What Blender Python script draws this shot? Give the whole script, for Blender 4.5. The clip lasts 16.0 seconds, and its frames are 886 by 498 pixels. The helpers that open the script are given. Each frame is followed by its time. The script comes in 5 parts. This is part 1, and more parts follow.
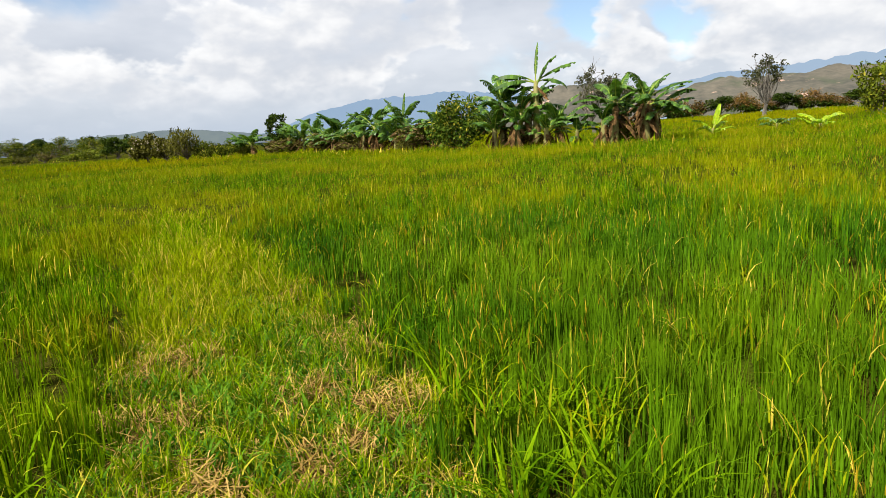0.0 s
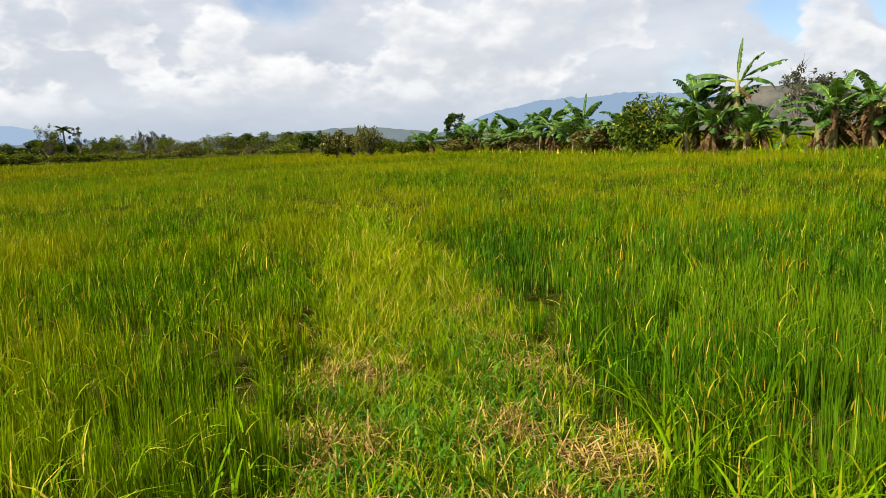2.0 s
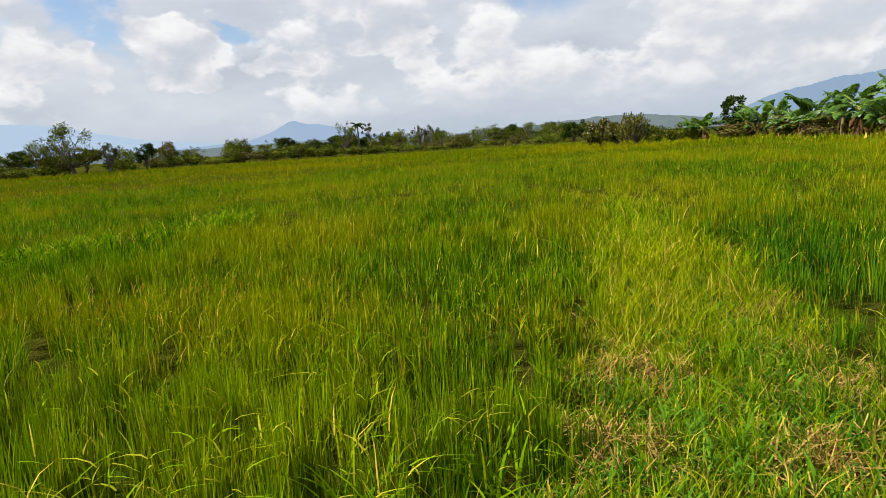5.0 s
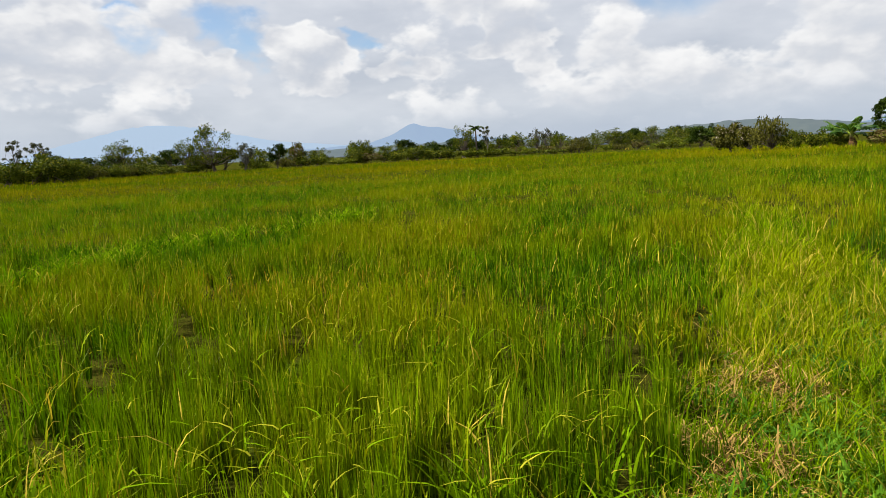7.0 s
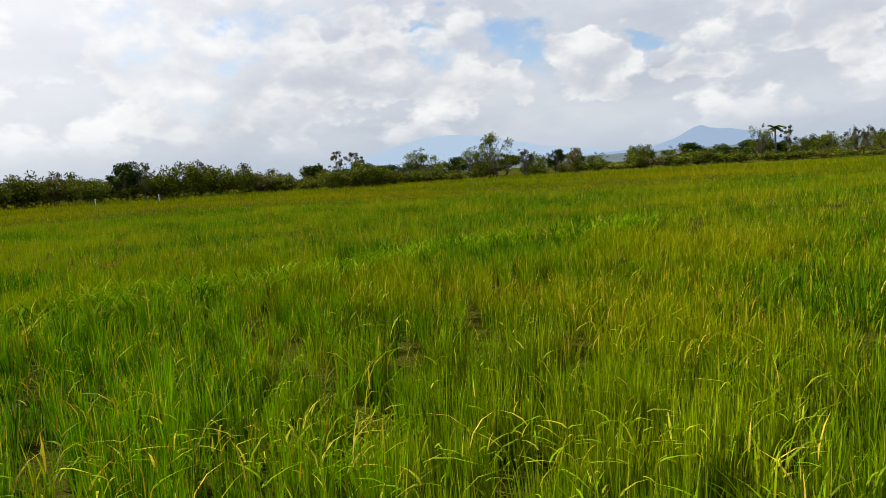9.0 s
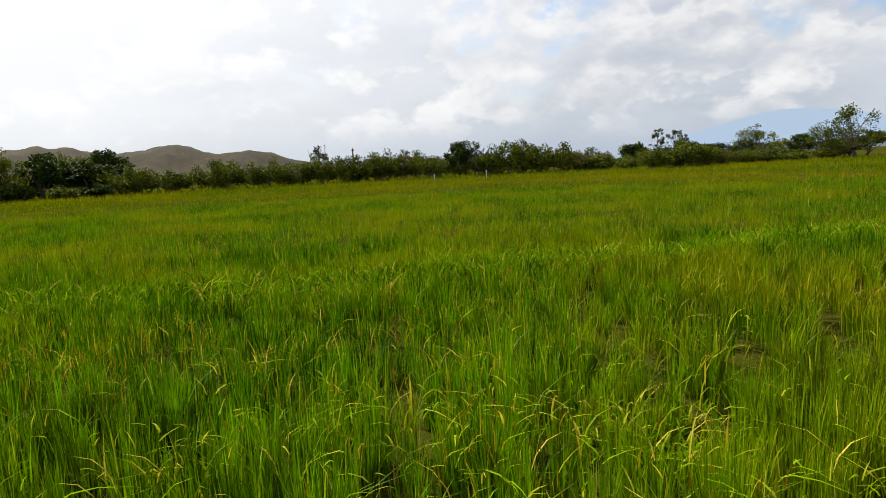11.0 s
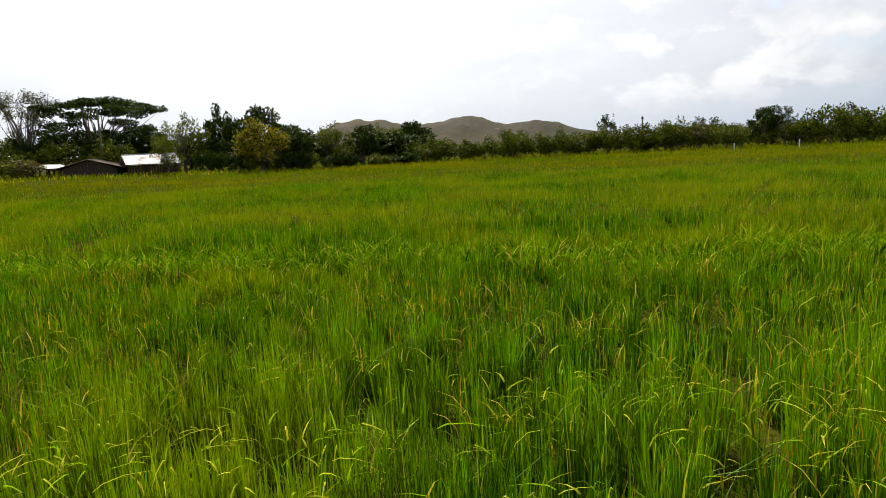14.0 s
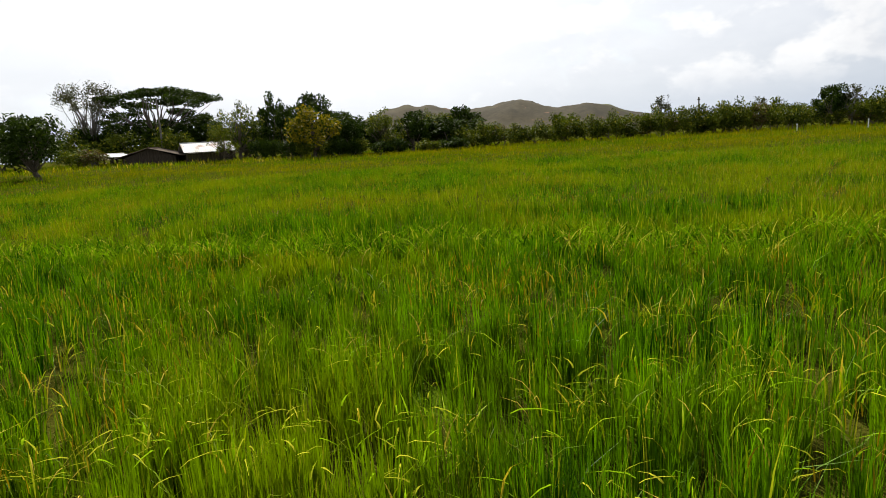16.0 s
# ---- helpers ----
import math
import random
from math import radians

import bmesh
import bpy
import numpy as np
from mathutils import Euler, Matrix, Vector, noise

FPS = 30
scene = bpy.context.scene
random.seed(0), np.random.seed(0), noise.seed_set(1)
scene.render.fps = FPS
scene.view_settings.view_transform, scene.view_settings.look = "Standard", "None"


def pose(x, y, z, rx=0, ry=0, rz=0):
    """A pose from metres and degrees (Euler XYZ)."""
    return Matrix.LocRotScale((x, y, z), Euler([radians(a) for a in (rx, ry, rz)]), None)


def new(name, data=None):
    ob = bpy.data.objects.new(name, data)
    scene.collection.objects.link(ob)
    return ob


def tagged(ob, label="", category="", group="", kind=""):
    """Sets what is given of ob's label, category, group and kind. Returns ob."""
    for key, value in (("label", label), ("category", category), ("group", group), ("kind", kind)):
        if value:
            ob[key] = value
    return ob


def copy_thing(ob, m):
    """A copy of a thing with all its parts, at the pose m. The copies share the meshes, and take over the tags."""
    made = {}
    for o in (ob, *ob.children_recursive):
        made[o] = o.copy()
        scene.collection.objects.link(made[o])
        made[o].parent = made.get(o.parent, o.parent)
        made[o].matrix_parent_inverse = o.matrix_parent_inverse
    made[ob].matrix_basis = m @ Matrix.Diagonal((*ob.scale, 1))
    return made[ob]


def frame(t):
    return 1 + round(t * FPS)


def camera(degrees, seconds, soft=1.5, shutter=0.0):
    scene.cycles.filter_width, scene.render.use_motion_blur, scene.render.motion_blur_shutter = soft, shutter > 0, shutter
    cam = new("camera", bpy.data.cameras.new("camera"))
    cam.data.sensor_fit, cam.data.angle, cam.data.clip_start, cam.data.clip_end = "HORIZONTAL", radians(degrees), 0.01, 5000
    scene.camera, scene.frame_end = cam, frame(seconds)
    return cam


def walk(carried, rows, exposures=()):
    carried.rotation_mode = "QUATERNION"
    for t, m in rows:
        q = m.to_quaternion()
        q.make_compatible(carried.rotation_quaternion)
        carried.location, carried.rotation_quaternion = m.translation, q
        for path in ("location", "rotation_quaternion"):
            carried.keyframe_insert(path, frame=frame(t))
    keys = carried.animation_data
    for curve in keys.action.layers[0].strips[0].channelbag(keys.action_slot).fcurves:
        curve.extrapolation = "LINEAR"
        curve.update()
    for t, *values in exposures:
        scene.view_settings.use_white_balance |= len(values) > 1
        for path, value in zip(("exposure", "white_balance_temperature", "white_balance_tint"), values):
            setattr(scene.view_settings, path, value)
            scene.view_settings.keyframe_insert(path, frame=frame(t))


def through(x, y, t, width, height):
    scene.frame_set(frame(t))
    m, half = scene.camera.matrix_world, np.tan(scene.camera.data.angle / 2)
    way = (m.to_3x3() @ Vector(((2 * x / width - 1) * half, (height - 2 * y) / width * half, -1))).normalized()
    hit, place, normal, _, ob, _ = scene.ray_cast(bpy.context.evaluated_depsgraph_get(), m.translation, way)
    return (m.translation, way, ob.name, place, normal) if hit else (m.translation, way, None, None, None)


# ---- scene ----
cam = camera(68.95, 16.0, soft=0.65)
ROWS = [
    (0, 0.000, 0.000, 1.500, 79.69, 3.29, 2.07),
    (0.5, -0.100, 0.290, 1.530, 78.94, 2.13, 5.25),
    (1, -0.219, 0.435, 1.522, 81.83, 2.55, 6.33),
    (1.5, -0.276, 0.518, 1.531, 79.58, 2.73, 9.45),
    (2, -0.318, 0.473, 1.524, 80.44, 2.13, 17.18),
    (2.5, -0.351, 0.468, 1.519, 80.50, 2.15, 22.45),
    (3, -0.391, 0.465, 1.534, 81.29, 1.95, 27.74),
    (3.5, -0.411, 0.477, 1.533, 81.61, 1.61, 31.89),
    (4, -0.441, 0.476, 1.511, 81.61, 1.53, 34.18),
    (4.5, -0.463, 0.464, 1.528, 81.07, 2.45, 37.57),
    (6.8, -0.442, 0.359, 1.489, 81.07, 3.46, 47.51),
    (7, -0.444, 0.377, 1.502, 81.44, 2.77, 50.09),
    (7.5, -0.437, 0.423, 1.513, 80.52, 1.93, 58.07),
    (8, -0.429, 0.423, 1.515, 81.23, 1.62, 64.36),
    (8.5, -0.433, 0.361, 1.522, 83.57, 2.08, 66.91),
    (9, -0.474, 0.282, 1.499, 83.19, 3.31, 74.17),
    (9.5, -0.454, 0.218, 1.502, 82.47, 3.41, 82.35),
    (10, -0.540, 0.158, 1.485, 81.00, 2.65, 89.78),
    (10.2, -0.483, 0.153, 1.491, 81.57, 2.52, 93.51),
    (12.3, -0.478, 0.073, 1.542, 80.56, 3.64, 112.64),
    (12.5, -0.446, 0.067, 1.535, 80.32, 3.26, 116.28),
    (13, -0.425, 0.036, 1.546, 81.83, 1.51, 120.43),
    (13.5, -0.387, -0.033, 1.552, 81.91, 2.06, 122.14),
    (14, -0.334, -0.155, 1.539, 81.30, 2.74, 126.22),
    (14.5, -0.324, -0.240, 1.550, 81.80, 1.74, 126.52),
    (15, -0.271, -0.284, 1.539, 80.82, 1.34, 129.24),
    (15.5, -0.254, -0.238, 1.542, 81.99, 2.43, 130.35),
    (16, -0.288, -0.246, 1.535, 80.23, 3.43, 130.48),
]
walk(cam, [(t, pose(x, y, z, rx, ry, rz)) for t, x, y, z, rx, ry, rz in ROWS], [(0.0, 0.92), (2.0, 0.88), (4.5, 0.80), (7.5, 0.79), (8.5, 0.82), (9.5, 0.74), (10.5, 0.74), (12.5, 0.85), (16.0, 0.87)])

# ---- world and sun ----
SUN_AZ, SUN_EL = 142.0, 47.0          # degrees left of +y, and above the horizon
SUN_DIR = Vector((-math.sin(radians(SUN_AZ)) * math.cos(radians(SUN_EL)), math.cos(radians(SUN_AZ)) * math.cos(radians(SUN_EL)), math.sin(radians(SUN_EL))))


class Nodes:
    """A short way to write node trees."""

    def __init__(self, tree):
        self.tree = tree
        tree.nodes.clear()

    def add(self, kind, inputs=None):
        n = self.tree.nodes.new(kind)
        for k, v in (inputs or {}).items():
            self.put(n.inputs[k], v)
        return n

    def put(self, socket, v):
        if isinstance(v, bpy.types.NodeSocket):
            self.tree.links.new(v, socket)
        else:
            socket.default_value = v

    def math(self, op, a, b=0.0, c=0.0, clamp=False):
        n = self.add("ShaderNodeMath")
        n.operation, n.use_clamp = op, clamp
        for s, v in zip(n.inputs, (a, b, c)):
            self.put(s, v)
        return n.outputs[0]

    def vmath(self, op, a, b=(0, 0, 0), scale=None):
        n = self.add("ShaderNodeVectorMath")
        n.operation = op
        self.put(n.inputs[0], a)
        self.put(n.inputs[1], b)
        if scale is not None:
            self.put(n.inputs["Scale"], scale)
        return n.outputs["Value"] if op in ("DOT_PRODUCT", "LENGTH") else n.outputs[0]

    def noise(self, vec, scale, detail=4.0, rough=0.5, distort=0.0):
        return self.add("ShaderNodeTexNoise", {"Vector": vec, "Scale": scale, "Detail": detail, "Roughness": rough, "Distortion": distort}).outputs["Fac"]

    def span(self, v, a, b, c=0.0, d=1.0, smooth=False):
        n = self.add("ShaderNodeMapRange", {"Value": v, "From Min": a, "From Max": b, "To Min": c, "To Max": d})
        n.clamp = True
        if smooth:
            n.interpolation_type = "SMOOTHSTEP"
        return n.outputs["Result"]

    def mix(self, fac, a, b, blend="MIX"):
        n = self.add("ShaderNodeMix")
        n.data_type, n.blend_type, n.clamp_factor = "RGBA", blend, True
        self.put(n.inputs[0], fac)
        for s, v in ((n.inputs[6], a), (n.inputs[7], b)):
            self.put(s, (*v, 1.0) if isinstance(v, tuple) and len(v) == 3 else v)
        return n.outputs[2]


def make_world():
    w = bpy.data.worlds.new("sky")
    scene.world = w
    w.use_nodes = True
    n = Nodes(w.node_tree)
    d = n.vmath("NORMALIZE", n.add("ShaderNodeTexCoord").outputs["Generated"])
    xyz = n.add("ShaderNodeSeparateXYZ", {0: d})
    x, y, z = xyz.outputs[0], xyz.outputs[1], xyz.outputs[2]
    sky = n.add("ShaderNodeTexSky")
    sky.sky_type, sky.sun_disc = "NISHITA", False
    sky.sun_elevation, sky.sun_rotation = radians(SUN_EL), math.atan2(SUN_DIR.x, SUN_DIR.y)
    sky.altitude, sky.air_density, sky.dust_density, sky.ozone_density = 900, 1.0, 1.6, 1.0
    tall = n.vmath("MULTIPLY", d, (1.0, 1.0, 1.7))
    high = n.span(z, 0.26, 0.50)

    def heading(az, el):
        return (-math.sin(radians(az)) * math.cos(radians(el)), math.cos(radians(az)) * math.cos(radians(el)), math.sin(radians(el)))

    def bank(places, size):
        """Where clouds gather, or part: soft rounds at (azimuth, elevation, radius in degrees)."""
        total = 0.0
        ragged = n.vmath("NORMALIZE", n.vmath("ADD", d, n.vmath("SCALE", n.vmath("SUBTRACT", n.add("ShaderNodeTexNoise", {"Vector": tall, "Scale": 9.0, "Detail": 4.0}).outputs["Color"], (0.5, 0.5, 0.5)), scale=0.17)))
        for az, el, r in places:
            near = n.vmath("DOT_PRODUCT", ragged, heading(az, el))
            total = n.math("ADD", total, n.span(near, math.cos(radians(r * 1.5)), 1.0, 0.0, size, smooth=True))
        return total

    def billows(vec, scale, detail):
        """Heaped, cauliflower-like cloud: rounded cells broken up by finer ones."""
        wob = n.vmath("ADD", vec, n.vmath("SCALE", n.add("ShaderNodeTexNoise", {"Vector": vec, "Scale": scale * 1.6, "Detail": 3.0}).outputs["Color"], scale=0.35 / scale))
        v = n.add("ShaderNodeTexVoronoi", {"Vector": wob, "Scale": scale, "Detail": detail, "Roughness": 0.55, "Lacunarity": 2.1})
        v.feature, v.normalize = "SMOOTH_F1", True
        n.put(v.inputs["Smoothness"], 0.55)
        soft = n.noise(vec, scale * 0.55, 5.0, 0.55)
        return n.math("ADD", n.math("MULTIPLY", v.outputs["Distance"], -0.75), n.math("ADD", n.math("MULTIPLY", soft, 0.75), 0.35))

    # soft grey-white layer with a few blue gaps, mostly clear overhead
    gaps = bank(((-10.5, 9.5, 3.0), (-19.0, 8.2, 2.6), (66.5, 10.2, 3.0), (74.5, 10.8, 2.0), (57.0, 9.8, 1.6), (90.0, 11.5, 2.4), (98.0, 12.0, 2.6), (5.0, 12.5, 2.0)), 0.30)
    a0 = n.math("SUBTRACT", n.math("SUBTRACT", n.noise(tall, 4.0, 5.0, 0.52, 0.3), n.math("MULTIPLY", high, 0.24)), gaps)
    cover = n.span(a0, 0.20, 0.42, smooth=True)
    light = n.span(n.math("SUBTRACT", billows(tall, 5.2, 3.0), billows(n.vmath("ADD", tall, (0.0, 0.0, 0.055)), 5.2, 3.0)), -0.22, 0.22)
    light = n.math("ADD", light, n.span(n.noise(n.vmath("MULTIPLY", tall, (1.0, 1.0, 2.2)), 3.4, 5.0, 0.55), 0.32, 0.68, -0.45, 0.45), clamp=True)
    # heaped clouds low in the sky: bright rounded tops over grey bases
    heaps_at = ((11.0, 7.6, 4.6), (7.0, 9.4, 4.2), (2.5, 11.0, 4.0), (15.5, 5.6, 3.4), (20.0, 4.4, 3.0), (25.0, 3.8, 2.4), (-13.5, 6.4, 2.4), (-19.0, 5.6, 2.4), (-24.0, 6.6, 3.2), (-31.0, 6.4, 3.4),
                (41.8, 8.0, 1.7), (44.5, 10.5, 2.0), (53.0, 6.6, 1.6), (62.5, 8.0, 2.2), (59.0, 7.2, 1.6), (68.5, 6.6, 1.6), (74.0, 8.6, 3.2), (80.0, 9.2, 3.4), (87.0, 8.4, 4.0), (97.0, 9.0, 5.0))
    curd = n.span(n.noise(tall, 15.0, 5.0, 0.5), 0.25, 0.75, -0.12, 0.12)
    h2 = billows(tall, 10.0, 3.5)
    h0 = n.math("ADD", n.math("ADD", h2, bank(heaps_at, 0.20)), curd)
    h1 = billows(n.vmath("ADD", tall, (-0.008, -0.012, 0.040)), 10.0, 2.5)
    hlight = n.math("ADD", n.span(n.math("SUBTRACT", h2, h1), -0.20, 0.16, 0.0, 0.95), n.span(h0, 0.68, 0.55, 0.0, 0.30), clamp=True)
    body = n.math("MULTIPLY", n.span(h0, 0.49, 0.64, smooth=True), n.span(z, 0.02, 0.06))
    heap = n.math("MULTIPLY", body, n.span(hlight, 0.10, 0.70, 0.10, 0.95))
    glow = n.math("POWER", n.math("MAXIMUM", n.vmath("DOT_PRODUCT", d, tuple(SUN_DIR)), 0.0), 3.0)
    layer = n.mix(light, (5.9, 6.3, 7.1), (7.9, 8.15, 8.7))
    heaps = n.mix(hlight, (5.9, 6.2, 6.9), (10.4, 10.4, 10.4))
    clear = n.mix(1.0, sky.outputs[0], (1.6, 1.6, 1.6), "MULTIPLY")
    c = n.mix(n.math("MULTIPLY", cover, 0.92), clear, layer)
    c = n.mix(heap, c, heaps)
    c = n.mix(n.span(z, 0.10, -0.01, 0.0, 0.85, smooth=True), c, (5.0, 5.9, 7.2))
    c = n.mix(n.span(glow, 0.10, 0.64, 0.0, 0.95), c, (13.0, 13.0, 13.0))
    bg = n.add("ShaderNodeBackground", {"Color": c, "Strength": 0.053})
    n.add("ShaderNodeOutputWorld", {"Surface": bg.outputs[0]})


make_world()
sun = new("sun", bpy.data.lights.new("sun", "SUN"))
sun.data.energy, sun.data.angle, sun.data.color = 5.0, radians(0.53), (1.0, 0.95, 0.86)
sun.matrix_basis = Matrix.Translation((0, 0, 60)) @ SUN_DIR.to_track_quat("Z", "Y").to_matrix().to_4x4()


# ---- materials ----
def material(name):
    m = bpy.data.materials.new(name)
    m.use_nodes = True
    return m, Nodes(m.node_tree)


def leaf_material(name, dark, light, odd=None, odd_share=0.0, through=0.35, patch=0.25, rough=0.5, wide=None, wide_scale=0.12, gloss=0.03, bunch=0.0, shine=(1.15, 1.15, 0.4)):
    """Foliage: every leaf differs a little, clumps differ more, and light shines through. odd: the colour of the few other leaves; bunch: how much single plants differ; shine: the tint of the light that comes through."""
    m, n = material(name)
    geo = n.add("ShaderNodeNewGeometry")
    rand = geo.outputs["Random Per Island"]
    pos = geo.outputs["Position"]
    each = n.add("ShaderNodeObjectInfo").outputs["Random"]
    k = n.math("ADD", n.math("MULTIPLY", n.span(n.noise(pos, patch, 3.0), 0.36, 0.64), 0.36), n.math("ADD", n.math("MULTIPLY", n.math("POWER", rand, 2.3 if bunch else 1.7), 0.78 if bunch else 0.60), n.math("MULTIPLY", each, 0.1)))
    if bunch:
        k = n.math("ADD", n.math("MULTIPLY", k, 1.0 - 0.45 * bunch), n.span(n.noise(n.vmath("MULTIPLY", pos, (1.0, 1.0, 0.25)), 6.5, 2.0, 0.5), 0.34, 0.68, -0.16 * bunch, 0.42 * bunch), clamp=True)
    col = n.mix(k, dark, light)
    if wide:
        col = n.mix(n.span(n.noise(pos, wide_scale, 4.0, 0.6), 0.42, 0.62, 0.0, 0.65, smooth=True), col, wide)
    if odd:
        other = n.math("FRACT", n.math("MULTIPLY", rand, 37.7))
        col = n.mix(n.math("LESS_THAN", other, odd_share), col, odd)
    grain = n.noise(n.vmath("MULTIPLY", pos, (60.0, 60.0, 12.0)), 1.0, 2.0)
    col = n.mix(n.span(grain, 0.3, 0.7, 0.0, 0.5), col, (0.45, 0.45, 0.45), "MULTIPLY")
    p = n.add("ShaderNodeBsdfPrincipled", {"Base Color": col, "Roughness": rough, "Specular IOR Level": gloss})
    t = n.add("ShaderNodeBsdfTranslucent", {"Color": n.mix(1.0, col, shine, "MULTIPLY")})
    s = n.add("ShaderNodeMixShader", {0: through, 1: p.outputs[0], 2: t.outputs[0]})
    n.add("ShaderNodeOutputMaterial", {"Surface": s.outputs[0]})
    return m


def rough_material(name, dark, light, scale=3.0, rough=0.85, bump=0.4, fine=25.0, stretch=(1, 1, 1), stain=None, metal=0.0, far=None, haze_share=0.0, scar=None, gloss=0.04):
    """Bark, soil, wood, sheet metal, stony hills: two scales of variation and relief. far: the air's blue haze over a
    backdrop kilometres away, painted on as emission.
    """
    m, n = material(name)
    pos = n.vmath("MULTIPLY", n.add("ShaderNodeNewGeometry").outputs["Position"], stretch)
    big, small = n.noise(pos, scale, 5.0, 0.6), n.noise(pos, scale * fine / 3.0, 4.0, 0.6)
    k = n.math("ADD", n.math("MULTIPLY", n.span(big, 0.3, 0.7), 0.6), n.math("MULTIPLY", n.span(small, 0.3, 0.7), 0.4))
    col = n.mix(k, dark, light)
    if stain:
        col = n.mix(n.span(n.noise(pos, scale * 0.6, 6.0, 0.65), 0.52, 0.66, 0.0, 0.9, smooth=True), col, stain)
    if scar:
        col = n.mix(n.span(n.noise(pos, scale * 2.6, 5.0, 0.6), 0.63, 0.68, 0.0, 0.9, smooth=True), col, scar)
    b = n.add("ShaderNodeBump", {"Strength": bump, "Distance": 0.05, "Height": k})
    p = n.add("ShaderNodeBsdfPrincipled", {"Base Color": col, "Roughness": rough, "Metallic": metal, "Normal": b.outputs[0], "Specular IOR Level": gloss})
    out = p.outputs[0]
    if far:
        # haze imitated: a flat glow blended over the hill's own surface
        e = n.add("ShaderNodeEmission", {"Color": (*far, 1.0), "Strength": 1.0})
        out = n.add("ShaderNodeMixShader", {0: haze_share, 1: out, 2: e.outputs[0]}).outputs[0]
    n.add("ShaderNodeOutputMaterial", {"Surface": out})
    return m


GREENER = (1.0, 1.28, 0.4)
RICE = leaf_material("rice_leaf", (0.008, 0.040, 0.0004), (0.255, 0.455, 0.001), (0.40, 0.36, 0.02), 0.05, 0.26, 0.6, 0.5, (0.25, 0.27, 0.0008), 0.16, 0.06, 1.0, GREENER)
RICE_MID = leaf_material("rice_leaf_mid", (0.012, 0.052, 0.0004), (0.215, 0.37, 0.001), (0.40, 0.34, 0.02), 0.07, 0.26, 0.5, 0.55, (0.28, 0.265, 0.0008), 0.26, 0.03, 1.0, GREENER)
LUSH = leaf_material("lush_weed_leaf", (0.014, 0.065, 0.001), (0.27, 0.40, 0.006), (0.36, 0.34, 0.03), 0.10, 0.26, 2.0, 0.7, gloss=0.0, bunch=1.0, shine=GREENER)
RICE_DEEP = leaf_material("deep_rice_leaf", (0.008, 0.046, 0.0015), (0.105, 0.25, 0.005), (0.42, 0.40, 0.03), 0.02, 0.20, 0.6, 0.45, (0.15, 0.245, 0.003), 0.25, 0.05, 0.8, GREENER)
RICE_FAR = leaf_material("rice_leaf_far", (0.035, 0.085, 0.0004), (0.21, 0.28, 0.001), (0.36, 0.26, 0.01), 0.07, 0.24, 0.3, 0.6, (0.27, 0.235, 0.0006), 0.05, 0.02)
SEEDS = leaf_material("seed_head", (0.16, 0.10, 0.004), (0.44, 0.31, 0.016), None, 0.0, 0.25, gloss=0.03)
PATH_GRASS = leaf_material("path_grass_leaf", (0.022, 0.070, 0.001), (0.25, 0.385, 0.003), (0.50, 0.38, 0.05), 0.13, 0.24, 1.6, 0.6, (0.27, 0.29, 0.003), 0.5, 0.0, 0.8, GREENER)
CREEPER = leaf_material("creeping_weed_leaf", (0.016, 0.075, 0.004), (0.17, 0.33, 0.018), (0.40, 0.36, 0.03), 0.10, 0.24, 2.0, 0.6, gloss=0.02, bunch=1.0)
WEED = leaf_material("weed_leaf", (0.022, 0.066, 0.0008), (0.33, 0.42, 0.003), (0.54, 0.40, 0.05), 0.15, 0.24, 1.6, 0.5, (0.30, 0.29, 0.003), 0.5, 0.02, 0.8)
COARSE = leaf_material("coarse_grass_leaf", (0.025, 0.090, 0.001), (0.24, 0.37, 0.004), (0.48, 0.42, 0.04), 0.08, 0.24, 2.0, 0.7, gloss=0.0)
DRY_BLADE = leaf_material("dry_rice_blade", (0.14, 0.18, 0.004), (0.50, 0.46, 0.03), (0.18, 0.30, 0.004), 0.4, 0.25, 2.0, 0.7, gloss=0.0)
STRAW = leaf_material("straw", (0.19, 0.11, 0.025), (0.56, 0.38, 0.11), (0.09, 0.045, 0.012), 0.24, 0.12, 2.0, 0.7, gloss=0.03)
BANANA = leaf_material("banana_leaf", (0.010, 0.044, 0.008), (0.12, 0.235, 0.028), (0.34, 0.37, 0.03), 0.12, 0.28, 0.9, 0.4, gloss=0.18)
BANANA_YOUNG = leaf_material("young_banana_leaf", (0.13, 0.30, 0.008), (0.40, 0.50, 0.015), None, 0.0, 0.35, 0.8, 0.4, gloss=0.12)
BANANA_DEAD = leaf_material("dead_banana_leaf", (0.016, 0.009, 0.004), (0.20, 0.115, 0.045), (0.50, 0.38, 0.20), 0.16, 0.10, 3.5, 0.85, gloss=0.03)
MIDRIB = rough_material("banana_midrib", (0.14, 0.20, 0.02), (0.30, 0.36, 0.06), 3.0, 0.5, 0.1)
BANANA_STEM = rough_material("banana_stem", (0.10, 0.085, 0.03), (0.27, 0.26, 0.09), 2.5, 0.6, 0.3, 20.0, (3, 3, 0.6), (0.10, 0.06, 0.03))
BARK = rough_material("bark", (0.05, 0.04, 0.03), (0.16, 0.13, 0.10), 4.0, 0.9, 0.6, 20.0, (1, 1, 0.3))
BARK_PALE = rough_material("pale_bark", (0.06, 0.052, 0.042), (0.20, 0.18, 0.15), 4.0, 0.9, 0.5, 20.0, (1, 1, 0.3))
GREEN_DARK = leaf_material("dark_foliage", (0.007, 0.018, 0.003), (0.060, 0.095, 0.009), None, 0.0, 0.15, 0.5)
GREEN_MID = leaf_material("hedge_foliage", (0.007, 0.020, 0.002), (0.17, 0.205, 0.014), (0.28, 0.25, 0.025), 0.06, 0.17, 0.5)
